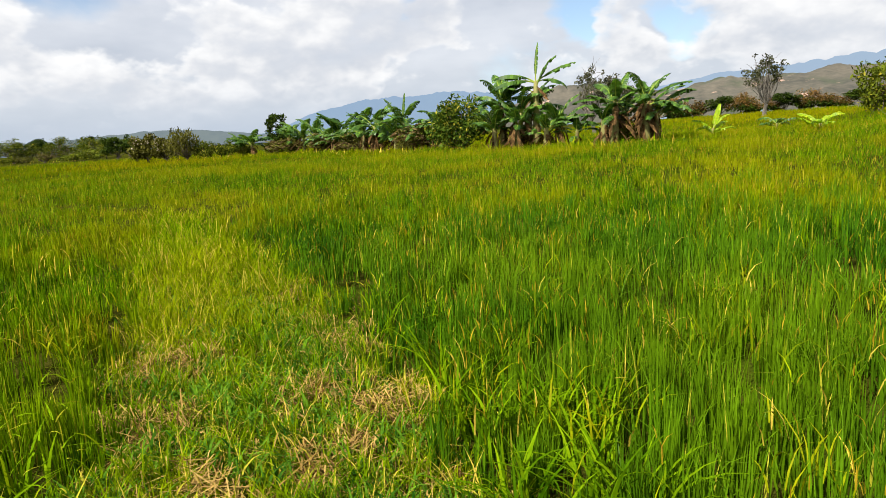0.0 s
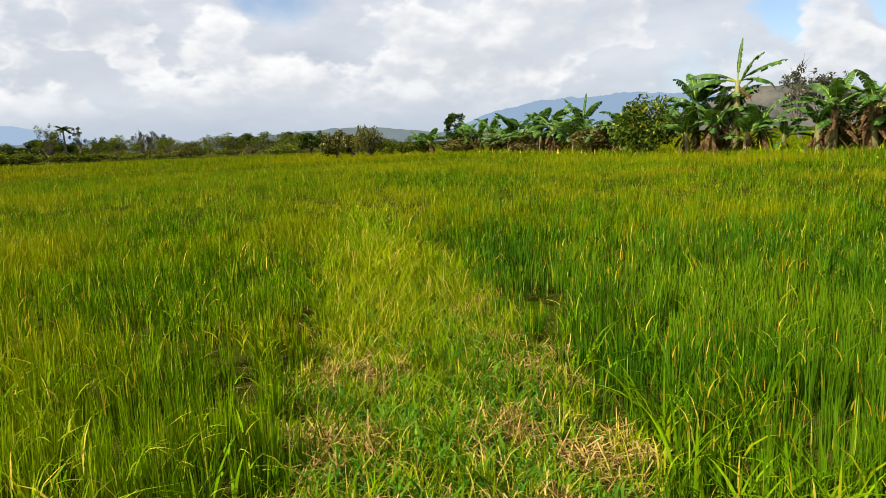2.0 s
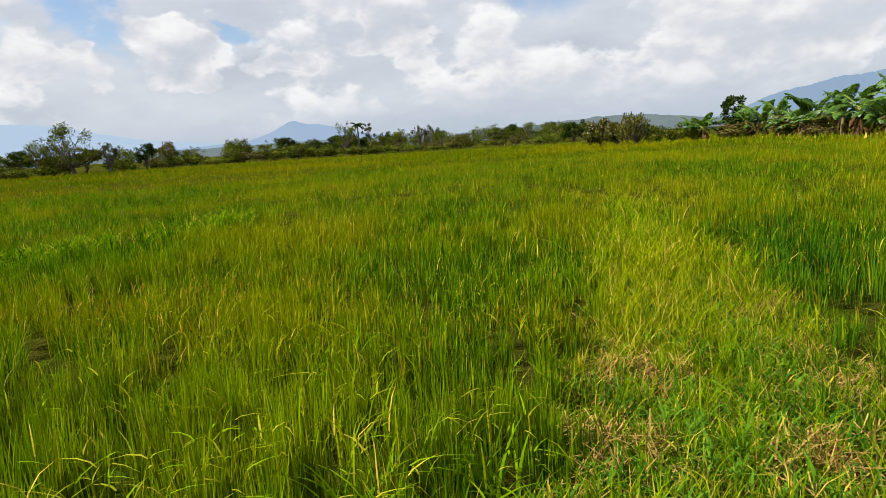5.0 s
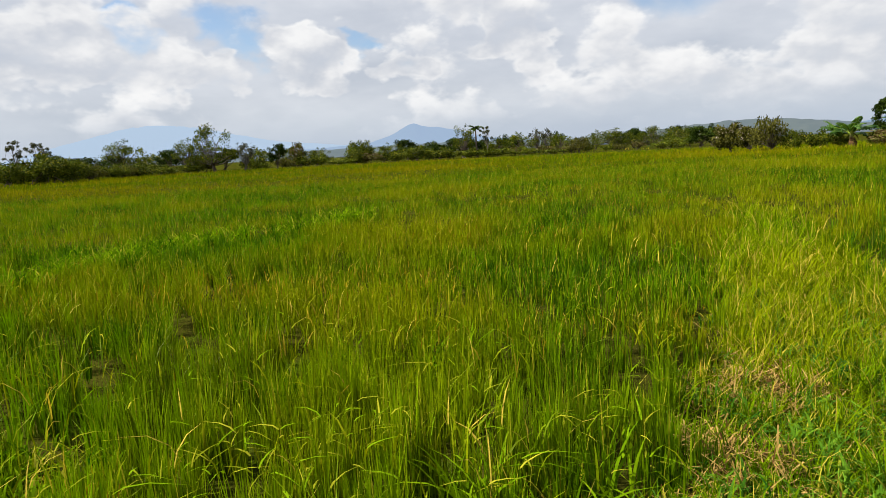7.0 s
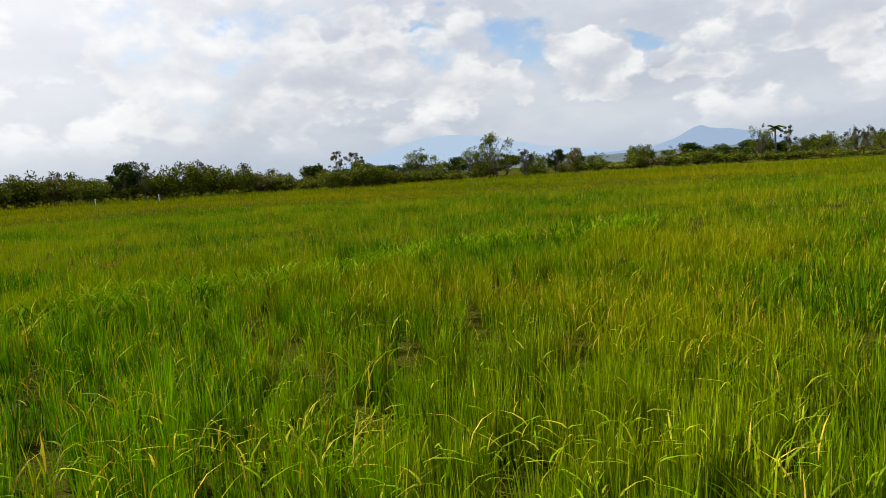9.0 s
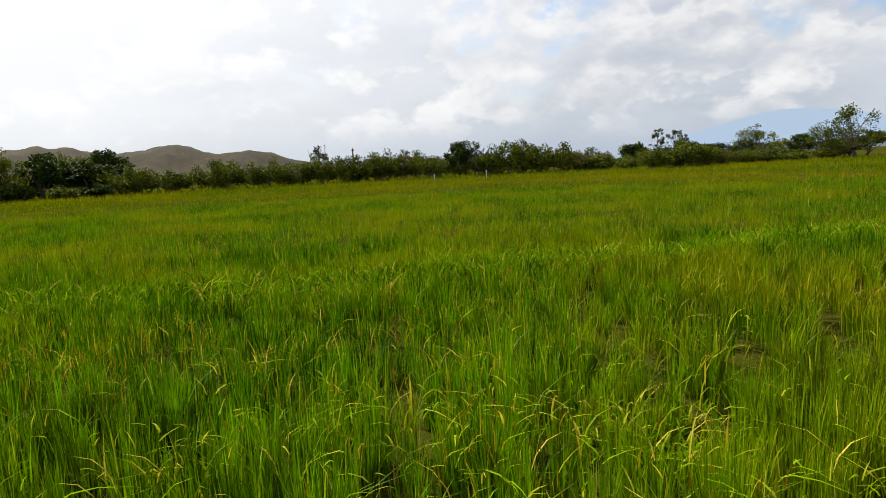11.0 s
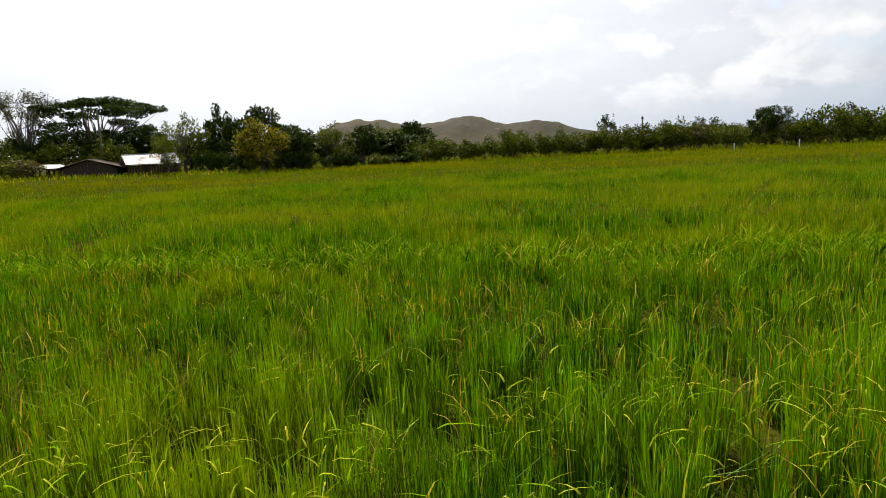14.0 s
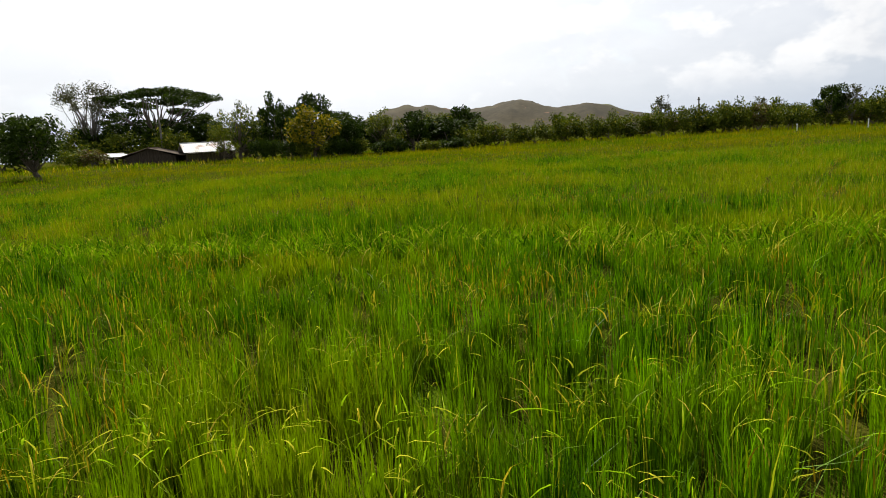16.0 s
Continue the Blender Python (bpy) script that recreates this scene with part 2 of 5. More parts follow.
GREEN_OLIVE = leaf_material("olive_foliage", (0.03, 0.038, 0.007), (0.155, 0.145, 0.025), None, 0.0, 0.18, 0.5)
GREEN_GREY = leaf_material("grey_foliage", (0.025, 0.032, 0.015), (0.125, 0.125, 0.06), None, 0.0, 0.2, 0.5)
GOLD = leaf_material("golden_foliage", (0.09, 0.09, 0.005), (0.44, 0.34, 0.012), (0.04, 0.07, 0.008), 0.3, 0.2, 0.6)
BROWN = leaf_material("dry_foliage", (0.05, 0.038, 0.015), (0.23, 0.165, 0.07), (0.10, 0.12, 0.012), 0.35, 0.15, 0.6)
RUSTY = leaf_material("rusty_foliage", (0.05, 0.026, 0.007), (0.27, 0.145, 0.038), (0.06, 0.06, 0.01), 0.3, 0.15, 0.3)
BLOSSOM = leaf_material("blossom", (0.36, 0.27, 0.22), (0.66, 0.56, 0.48), None, 0.0, 0.2)
SOIL = rough_material("soil", (0.016, 0.020, 0.002), (0.060, 0.058, 0.008), 1.5, 0.95, 0.8, 40.0, (1, 1, 1), (0.045, 0.075, 0.003), gloss=0.0)
TIN = rough_material("tin_roof", (0.34, 0.33, 0.32), (0.60, 0.59, 0.58), 1.2, 0.5, 0.1, 20.0, (1, 1, 1), (0.24, 0.16, 0.11), 0.0)
TIN_RUST = rough_material("rusty_tin_roof", (0.035, 0.025, 0.018), (0.11, 0.078, 0.052), 0.9, 0.8, 0.2, 20.0, (1, 1, 1), (0.03, 0.02, 0.016))
PLANKS = rough_material("weathered_wood", (0.022, 0.017, 0.013), (0.085, 0.065, 0.048), 3.0, 0.9, 0.3, 20.0, (4, 4, 0.5))
WHITE = rough_material("white_paint", (0.62, 0.61, 0.58), (0.84, 0.83, 0.80), 3.0, 0.6, 0.1, 20.0)
DRY_HILL = rough_material("dry_grass_hill", (0.036, 0.040, 0.036), (0.125, 0.110, 0.085), 0.014, 0.95, 0.2, 30.0, (1, 1, 1), (0.052, 0.066, 0.040), 0.0, scar=(0.40, 0.27, 0.20))
NEAR_HILL = rough_material("grassy_hill", (0.026, 0.025, 0.019), (0.070, 0.058, 0.035), 0.02, 0.95, 0.2, 30.0, (1, 1, 1), (0.070, 0.078, 0.028), 0.0, scar=(0.13, 0.075, 0.05))
# the next five carry distance haze as blue emission, not only their own colour
BLUE_HILL = rough_material("hazed_wooded_mountain", (0.03, 0.05, 0.04), (0.08, 0.10, 0.07), 0.003, 0.95, 0.2, 30.0, (1, 1, 1), None, 0.0, (0.185, 0.26, 0.375), 0.84)
CLOUDY_HILL = rough_material("hazed_clouded_mountain", (0.03, 0.05, 0.04), (0.08, 0.10, 0.07), 0.003, 0.95, 0.2, 30.0, (1, 1, 1), None, 0.0, (0.22, 0.29, 0.39), 0.88)
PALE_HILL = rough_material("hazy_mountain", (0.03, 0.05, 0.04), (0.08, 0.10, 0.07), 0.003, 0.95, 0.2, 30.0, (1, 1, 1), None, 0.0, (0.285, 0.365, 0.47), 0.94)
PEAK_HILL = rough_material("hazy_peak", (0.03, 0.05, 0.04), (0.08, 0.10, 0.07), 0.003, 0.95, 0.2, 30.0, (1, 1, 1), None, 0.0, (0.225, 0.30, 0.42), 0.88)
LOW_HILL = rough_material("hazed_wooded_hill", (0.025, 0.04, 0.022), (0.08, 0.09, 0.05), 0.006, 0.95, 0.2, 30.0, (1, 1, 1), None, 0.0, (0.16, 0.20, 0.26), 0.5)


# ---- building blocks ----
def smooth01(v):
    v = np.clip(v, 0, 1)
    return v * v * (3 - 2 * v)


def rise(x, y):
    """The ground's height: flat paddies, rising a little to the east and towards the yard in the south."""
    x, y = np.asarray(x, float), np.asarray(y, float)
    return 1.0 * smooth01((x - 2) / 45.0) + 0.6 * smooth01((-y - 46) / 26.0) * smooth01((60 + x) / 25.0) + (0.25 + 0.22 * smooth01((x + 6) / 10.0)) * smooth01((y - 9) / 18.0) * smooth01((x + 34) / 26.0)


def ripple(x, y, scale, seed):
    """Smooth noise between about -1 and 1."""
    r = np.random.RandomState(seed)
    out = np.zeros_like(np.asarray(x, float))
    for i in range(9):
        a, k, ph = r.uniform(0, 2 * np.pi), r.uniform(0.5, 2.2) / scale, r.uniform(0, 6.3)
        out += np.sin((x * np.cos(a) + y * np.sin(a)) * k * 2 * np.pi + ph) / (1 + i * 0.25)
    return out / 3.2


def link_mesh(name, verts, faces, mat, parent=None, label="", smooth=False):
    me = bpy.data.meshes.new(name)
    me.from_pydata(verts, [], faces)
    me.materials.append(mat)
    if smooth:
        me.shade_smooth()
    ob = new(name, me)
    if parent:
        ob.parent = parent
    if label:
        tagged(ob, label)
    return ob


def quads_mesh(name, verts, faces, mat, parent=None, label=""):
    """A mesh out of numpy arrays; all faces have the same number of corners."""
    verts, faces = np.asarray(verts, np.float32), np.asarray(faces, np.int32)
    me = bpy.data.meshes.new(name)
    nv, (nf, k) = len(verts), faces.shape
    me.vertices.add(nv)
    me.vertices.foreach_set("co", verts.ravel())
    me.loops.add(nf * k)
    me.loops.foreach_set("vertex_index", faces.ravel())
    me.polygons.add(nf)
    me.polygons.foreach_set("loop_start", np.arange(nf, dtype=np.int32) * k)
    me.update(calc_edges=True)
    me.validate()
    me.materials.append(mat)
    ob = new(name, me)
    if parent:
        ob.parent = parent
    if label:
        tagged(ob, label)
    return ob


def part(name, bm, mat, parent, label="", smooth=False):
    me = bpy.data.meshes.new(name)
    bm.to_mesh(me)
    bm.free()
    me.materials.append(mat)
    if smooth:
        me.shade_smooth()
    ob = new(name, me)
    ob.parent = parent
    if label:
        tagged(ob, label)
    return ob


def thing(name, label, category, group="", at=None):
    ob = new(name)
    ob.empty_display_size = 0.2
    if at is not None:
        ob.matrix_basis = at
    return tagged(ob, label, category, group)


def tube(verts, faces, path, radii, sides=6):
    """Adds a tapered tube along a path to the lists."""
    base = len(verts)
    path = [Vector(p) for p in path]
    for i, (p, r) in enumerate(zip(path, radii)):
        d = (path[min(i + 1, len(path) - 1)] - path[max(i - 1, 0)]).normalized()
        u = d.cross(Vector((0.31, 0.87, 0.39))).normalized()
        v = d.cross(u)
        for s in range(sides):
            a = 2 * math.pi * s / sides
            verts.append(tuple(p + u * (r * math.cos(a)) + v * (r * math.sin(a))))
    for i in range(len(path) - 1):
        for s in range(sides):
            a, b = base + i * sides + s, base + i * sides + (s + 1) % sides
            faces.append((a, b, b + sides, a + sides))
    faces.append(tuple(base + s for s in reversed(range(sides))))
    faces.append(tuple(base + (len(path) - 1) * sides + s for s in range(sides)))


def blades(name, x, y, z, height, width, lean, steps, mat, seed, curl=1.0, parent=None, turn=None):
    """Grass blades as bent, tapering ribbons, one island each."""
    r = np.random.RandomState(seed)
    n = len(x)
    turn = r.uniform(0, 2 * np.pi, n) if turn is None else turn
    dx, dy = np.cos(turn), np.sin(turn)
    side = turn + np.pi / 2 + r.normal(0, 0.5, n)
    sx, sy = np.cos(side), np.sin(side)
    ts = np.linspace(0, 1, steps + 1)
    prof = np.maximum(0.0, 1 - ts ** 2.2) * (0.65 + 0.35 * np.minimum(1, ts * 4))
    rows = []
    for i, t in enumerate(ts):
        out = lean * height * (0.25 * t + 0.75 * t ** 2.2)
        zz = z + height * (t - curl * lean * 0.38 * t ** 3)
        px, py = x + dx * out, y + dy * out
        w = width * prof[i] * 0.5
        if i < steps:
            rows += [np.stack([px - sx * w, py - sy * w, zz], 1), np.stack([px + sx * w, py + sy * w, zz], 1)]
        else:
            rows.append(np.stack([px, py, zz], 1))
    per = len(rows)
    verts = np.stack(rows, 1).reshape(-1, 3)
    tri = []
    for i in range(steps - 1):
        a = 2 * i
        tri += [(a, a + 1, a + 3), (a, a + 3, a + 2)]
    tri.append((2 * steps - 2, 2 * steps - 1, 2 * steps))
    faces = (np.arange(n)[:, None, None] * per + np.array(tri)[None]).reshape(-1, 3)
    return quads_mesh(name, verts, faces, mat, parent)


# ---- ground ----
PATH = [(0.75, -3.5), (0.35, -1.0), (-0.25, 0.6), (-0.92, 2.5), (-1.35, 3.7), (-2.4, 5.95), (-3.5, 7.9), (-5.3, 11.3), (-6.1, 12.6)]
PATH_HALF = [0.45, 0.45, 0.6, 0.84, 0.74, 0.70, 0.62, 0.48, 0.36]
LEVEE = [(-2.2, -12.5), (-4.9, -7.9), (-6.2, -5.9), (-7.0, -4.2), (-7.6, -2.4), (-8.6, -0.7), (-9.4, 0.7), (-10.2, 2.0), (-10.9, 4.0), (-12.5, 8.0)]
CUT = [(-5.0, 12.7), (-7.0, 13.2), (-9.7, 14.6), (-11.2, 13.0), (-14.4, 10.8), (-20.5, 9.3)]


def line_distance(x, y, line, halves=None):
    """Distance from a line of points, and the half width there."""
    best = np.full(np.shape(x), 1e9)
    half = np.zeros(np.shape(x))
    halves = halves or [1.0] * len(line)
    for (ax, ay), (bx, by), ha, hb in zip(line, line[1:], halves, halves[1:]):
        k = np.clip(((x - ax) * (bx - ax) + (y - ay) * (by - ay)) / ((bx - ax) ** 2 + (by - ay) ** 2), 0, 1)
        d = np.hypot(x - ax - k * (bx - ax), y - ay - k * (by - ay))
        half = np.where(d < best, ha + (hb - ha) * k, half)
        best = np.minimum(best, d)
    return best, half


def on_path(x, y):
    """1 on the trodden strip, 0 in the rice, with a ragged edge."""
    d, h = line_distance(x, y, PATH, PATH_HALF)
    return smooth01((h + 0.24 * ripple(x, y, 1.1, 5) + 0.18 * ripple(x, y, 0.4, 6) - d) / 0.30 + 0.5)


def make_ground():
    radii = [0.0]
    while radii[-1] < 4600:
        radii.append(radii[-1] + max(0.35, radii[-1] * 0.07))
    n = 120
    verts, faces = [(0.0, 0.0, 0.0)], []
    for r in radii[1:]:
        a = np.arange(n) * 2 * np.pi / n
        x, y = r * np.sin(a), r * np.cos(a)
        near = smooth01((40 - r) / 20)
        z = rise(x, y) + near * 0.025 * ripple(x, y, 1.2, 3)
        verts += list(zip(x.tolist(), y.tolist(), z.tolist()))
    faces += [(0, 1 + i, 1 + (i + 1) % n) for i in range(n)]
    for k in range(len(radii) - 2):
        o = 1 + k * n
        faces += [(o + i, o + n + i, o + n + (i + 1) % n, o + (i + 1) % n) for i in range(n)]
    ob = link_mesh("ground", verts, faces, SOIL, smooth=True)
    tagged(ob, "brown soil with patches of low green growth under the rice", "ground", kind="structure")


make_ground()


# ---- rice ----
def scatter(r0, r1, a0, a1, density, seed):
    """Even random places in a sector; angles in degrees left of +y."""
    r = np.random.RandomState(seed)
    n = int(math.pi * (r1 * r1 - r0 * r0) * (a1 - a0) / 360 * density)
    d = np.sqrt(r.uniform(r0 * r0, r1 * r1, n))
    a = np.radians(r.uniform(a0, a1, n))
    return -d * np.sin(a), d * np.cos(a)


def crop_height(x, y):
    h = 0.42 + 0.04 * ripple(x, y, 6.0, 11) + 0.06 * ripple(x, y, 1.6, 12) + 0.045 * ripple(x, y, 0.55, 13)
    d, _ = line_distance(x, y, LEVEE)
    h -= 0.27 * smooth01((0.75 + 0.3 * ripple(x, y, 2.0, 14) - d) / 0.5)
    # the ditch before the next paddy, with low growth
    d, _ = line_distance(x, y, CUT)
    h -= 0.20 * smooth01((0.55 + 0.2 * ripple(x, y, 1.5, 24) - d) / 0.35)
    # thinner and shorter beside the path
    d, half = line_distance(x, y, PATH, PATH_HALF)
    h -= (0.15 + 0.06 * ripple(x, y, 0.7, 26)) * (1 - smooth01((d - half - 0.05) / 0.45))
    # a few trampled spots
    for a, b, q in ((-4.5, 0.1, 0.22), (-3.8, 0.5, 0.5), (-2.0, -2.9, 0.16), (-7.0, 3.4, 0.3), (-0.4, -3.6, 0.2)):
        h -= 0.21 * smooth01((q - np.hypot(x - a, y - b)) / 0.15 + 0.5)
    return np.maximum(h, 0.08)


def east_plot(x, y):
    """True in the plot to the right of the path, where another, deeper green rice stands; it thins out into the rest."""
    r = np.random.RandomState(len(x))
    y = y + r.normal(0, 1, len(x)) * np.interp(y, (2.0, 5.0, 9.0), (0.1, 0.8, 2.2))
    x = x + r.normal(0, 1, len(x)) * np.interp(x, (-3.0, 0.0, 5.0), (0.25, 0.3, 1.8))
    edge = np.interp(y, [p[1] for p in PATH], [p[0] for p in PATH])
    return (x > edge) & (y > -1.0) & (y < 9.6 + 1.8 * ripple(x, y, 5.0, 22)) & (x < 9.0 + 2.0 * ripple(x, y, 6.0, 23))


def rice_zone(r0, r1, density, tillers, spread, width, steps, seed, mat, label, lean=0.10, arching=0.06, plot=None, even=False, span=(-48, 178), bare_foot=0.0):
    """Rice in hills: each is a bundle of tillers that fan out, with gaps between the hills; bare_foot: the share of the stem without leaves."""
    cx, cy = scatter(r0, r1, span[0], span[1], density, seed)
    r = np.random.RandomState(seed + 1)
    keep = on_path(cx, cy) + r.normal(0, 0.22, len(cx)) < 0.55
    keep &= (ripple(cx, cy, 0.55, 15) + 0.5 * ripple(cx, cy, 2.6, 16) > -1.7) | (np.hypot(cx, cy) > 14)
    if plot is not None:
        keep &= east_plot(cx, cy) == plot
    cx, cy = cx[keep], cy[keep]
    n = len(cx) * tillers
    ox, oy = r.normal(0, spread, n), r.normal(0, spread, n)
    x, y = np.repeat(cx, tillers) + ox, np.repeat(cy, tillers) + oy
    turn = np.arctan2(oy, ox) + r.normal(0, 0.7, n)
    vig = np.repeat(r.normal(1, 0.18, len(cx)), tillers)
    h = crop_height(x, y) * (1 + (vig - 1) * (0.8 if even else 1.1)) * r.uniform(0.74 if even else 0.5, 1.06, n)
    w = width * r.uniform(0.6, 1.3, n)
    le = np.abs(r.normal(lean, 0.07, n))
    le = np.where(r.uniform(0, 1, n) < arching, r.uniform(0.35, 0.9, n), le)
    ob = blades("rice_crop", x, y, rise(x, y) + h * bare_foot, h * (1 - bare_foot), w, le, steps, mat, seed + 2, turn=turn)
    return tagged(ob, label, "rice", kind="stuff")


rice_zone(1.0, 5.0, 36, 46, 0.034, 0.0092, 3, 21, RICE, "dense upright bright green young rice with thin leaves", plot=False)
rice_zone(1.0, 5.0, 36, 44, 0.034, 0.0092, 3, 24, RICE_DEEP, "dense upright deep green young rice beside the path", plot=True)
rice_zone(5.0, 12.0, 30, 30, 0.046, 0.0108, 2, 31, RICE_MID, "dense green rice of the middle field with yellow patches", lean=0.16, arching=0.10, plot=False, even=True, bare_foot=0.35)
rice_zone(5.0, 16.0, 28, 28, 0.046, 0.0108, 2, 34, RICE_DEEP, "dense deep green rice of the plot beside the path", lean=0.15, plot=True, even=True, bare_foot=0.3)
rice_zone(12.0, 32.0, 20, 18, 0.075, 0.018, 1, 41, RICE_MID, "green and yellow rice further out in the field", lean=0.25, arching=0.15, plot=False, even=True, bare_foot=0.5)
rice_zone(32.0, 58.0, 2.9, 12, 0.20, 0.038, 1, 46, RICE_FAR, "yellowish green rice towards the far side of the field", lean=0.25, arching=0.0, even=True, bare_foot=0.5)
rice_zone(58.0, 112.0, 0.66, 11, 0.42, 0.08, 1, 51, RICE_FAR, "far yellowish green rice reaching to the trees", arching=0.0, even=True)
rice_zone(1.0, 14.0, 26, 16, 0.07, 0.022, 2, 56, RICE_MID, "green rice behind the spot where the path begins", lean=0.3, arching=0.35, span=(178, 312))
rice_zone(14.0, 60.0, 1.6, 10, 0.25, 0.06, 1, 58, RICE_FAR, "green rice of the field behind the path", arching=0.0, even=True, span=(178, 312))


# ---- trees ----
def leaf_cloud(name, centres, radii, count, size, mat, parent, rng, flat=1.0, hang=0.0, label=""):
    """A crown: many small leaf blades round clump centres, thicker towards each clump's rim."""
    centres, radii = np.asarray(centres, float), np.asarray(radii, float)
    share = radii ** 2 / (radii ** 2).sum()
    pick = rng.choice(len(centres), count, p=share)
    v = rng.normal(0, 1, (count, 3))
    v /= np.linalg.norm(v, axis=1)[:, None]
    v *= (rng.uniform(0, 1, count) ** 0.45)[:, None]
    v[:, 2] *= flat
    c = centres[pick] + v * radii[pick][:, None]
    a = rng.normal(0, 1, (count, 3))
    a[:, 2] -= hang
    a /= np.linalg.norm(a, axis=1)[:, None]
    b = np.cross(a, rng.normal(0, 1, (count, 3)))
    b /= np.linalg.norm(b, axis=1)[:, None] + 1e-9
    s = size * rng.uniform(0.6, 1.35, count)
    a, b = a * s[:, None], b * (s * 0.45)[:, None]
    verts = np.stack([c - a, c + b * 0.9, c + a, c - b * 0.9], 1).reshape(-1, 3)
    faces = np.arange(count * 4).reshape(-1, 4)
    return quads_mesh(name, verts, faces, mat, parent, label)


def limb_path(p0, p1, rng, bend, steps=4):
    p0, p1 = Vector(p0), Vector(p1)
    sag = Vector(rng.normal(0, bend, 3))
    return [p0.lerp(p1, i / steps) + sag * math.sin(math.pi * i / steps) + Vector((0, 0, 0.35 * bend * math.sin(math.pi * i / steps))) for i in range(steps + 1)]


# kind: name, label, category, height, width, crown material, bark, seeds
KINDS = {
    "bush": ("hedge_shrub", "dense dark green leafy shrub at the field's edge", "shrub", 3.6, 5.0, GREEN_MID, BARK),
    "round": ("leafy_tree", "dense rounded dark green broadleaf tree", "tree", 5.0, 4.5, GREEN_DARK, BARK),
    "broad": ("spreading_tree", "spreading green broadleaf tree with gaps in its crown", "tree", 6.5, 8.0, GREEN_MID, BARK),
    "flat": ("rain_tree", "wide flat-topped dark green tree with visible limbs", "tree", 9.2, 15.0, GREEN_DARK, BARK),
    "umbrella": ("umbrella_tree", "low olive tree with an umbrella crown", "tree", 3.4, 4.2, GREEN_OLIVE, BARK),
    "sparse": ("thin_tree", "thin open tree with sparse pale green leaves", "tree", 5.5, 4.0, GREEN_GREY, BARK_PALE),
    "bare": ("bare_tree", "tall nearly leafless grey tree with many twigs", "tree", 10.0, 8.0, GREEN_GREY, BARK_PALE),
    "casuarina": ("casuarina_tree", "narrow wispy dark green tree", "tree", 6.5, 3.0, GREEN_DARK, BARK),
    "dry": ("dry_shrub", "dry brownish shrub with tangled twigs", "shrub", 3.0, 3.2, BROWN, BARK),
    "rusty": ("rusty_shrub", "rusty brown and dark green shrub of a hedge", "shrub", 4.0, 5.5, RUSTY, BARK),
    "willow": ("weeping_tree", "pale olive tree with hanging foliage", "tree", 3.6, 5.5, GREEN_OLIVE, BARK),
    "flower": ("flowering_tree", "olive tree with whitish blossoms", "tree", 3.0, 3.8, GREEN_OLIVE, BARK),
    "golden": ("golden_tree", "tree with yellow-green leaves", "tree", 5.4, 5.4, GOLD, BARK),
    "gnarled": ("gnarled_tree", "tall bare-stemmed tree with tufts of leaves on top", "tree", 7.0, 4.0, GREEN_GREY, BARK_PALE),
    "citrus": ("citrus_tree", "small dense yellowish green fruit tree", "tree", 3.0, 3.2, leaf_material("citrus_leaf", (0.014, 0.046, 0.006), (0.13, 0.18, 0.015), (0.34, 0.30, 0.03), 0.10, 0.2, 1.2), BARK),
    "dense": ("dense_tree", "dense dark green tree with branches close to the ground", "tree", 5.0, 6.0, GREEN_DARK, BARK),
    "thicket": ("thicket_shrub", "low dense dark green shrub in the shade of the trees", "shrub", 2.2, 3.2, GREEN_DARK, BARK),
    "box": ("clipped_shrub", "tall dark green bushy shrub with a flat top", "shrub", 4.0, 2.2, GREEN_DARK, BARK),
}


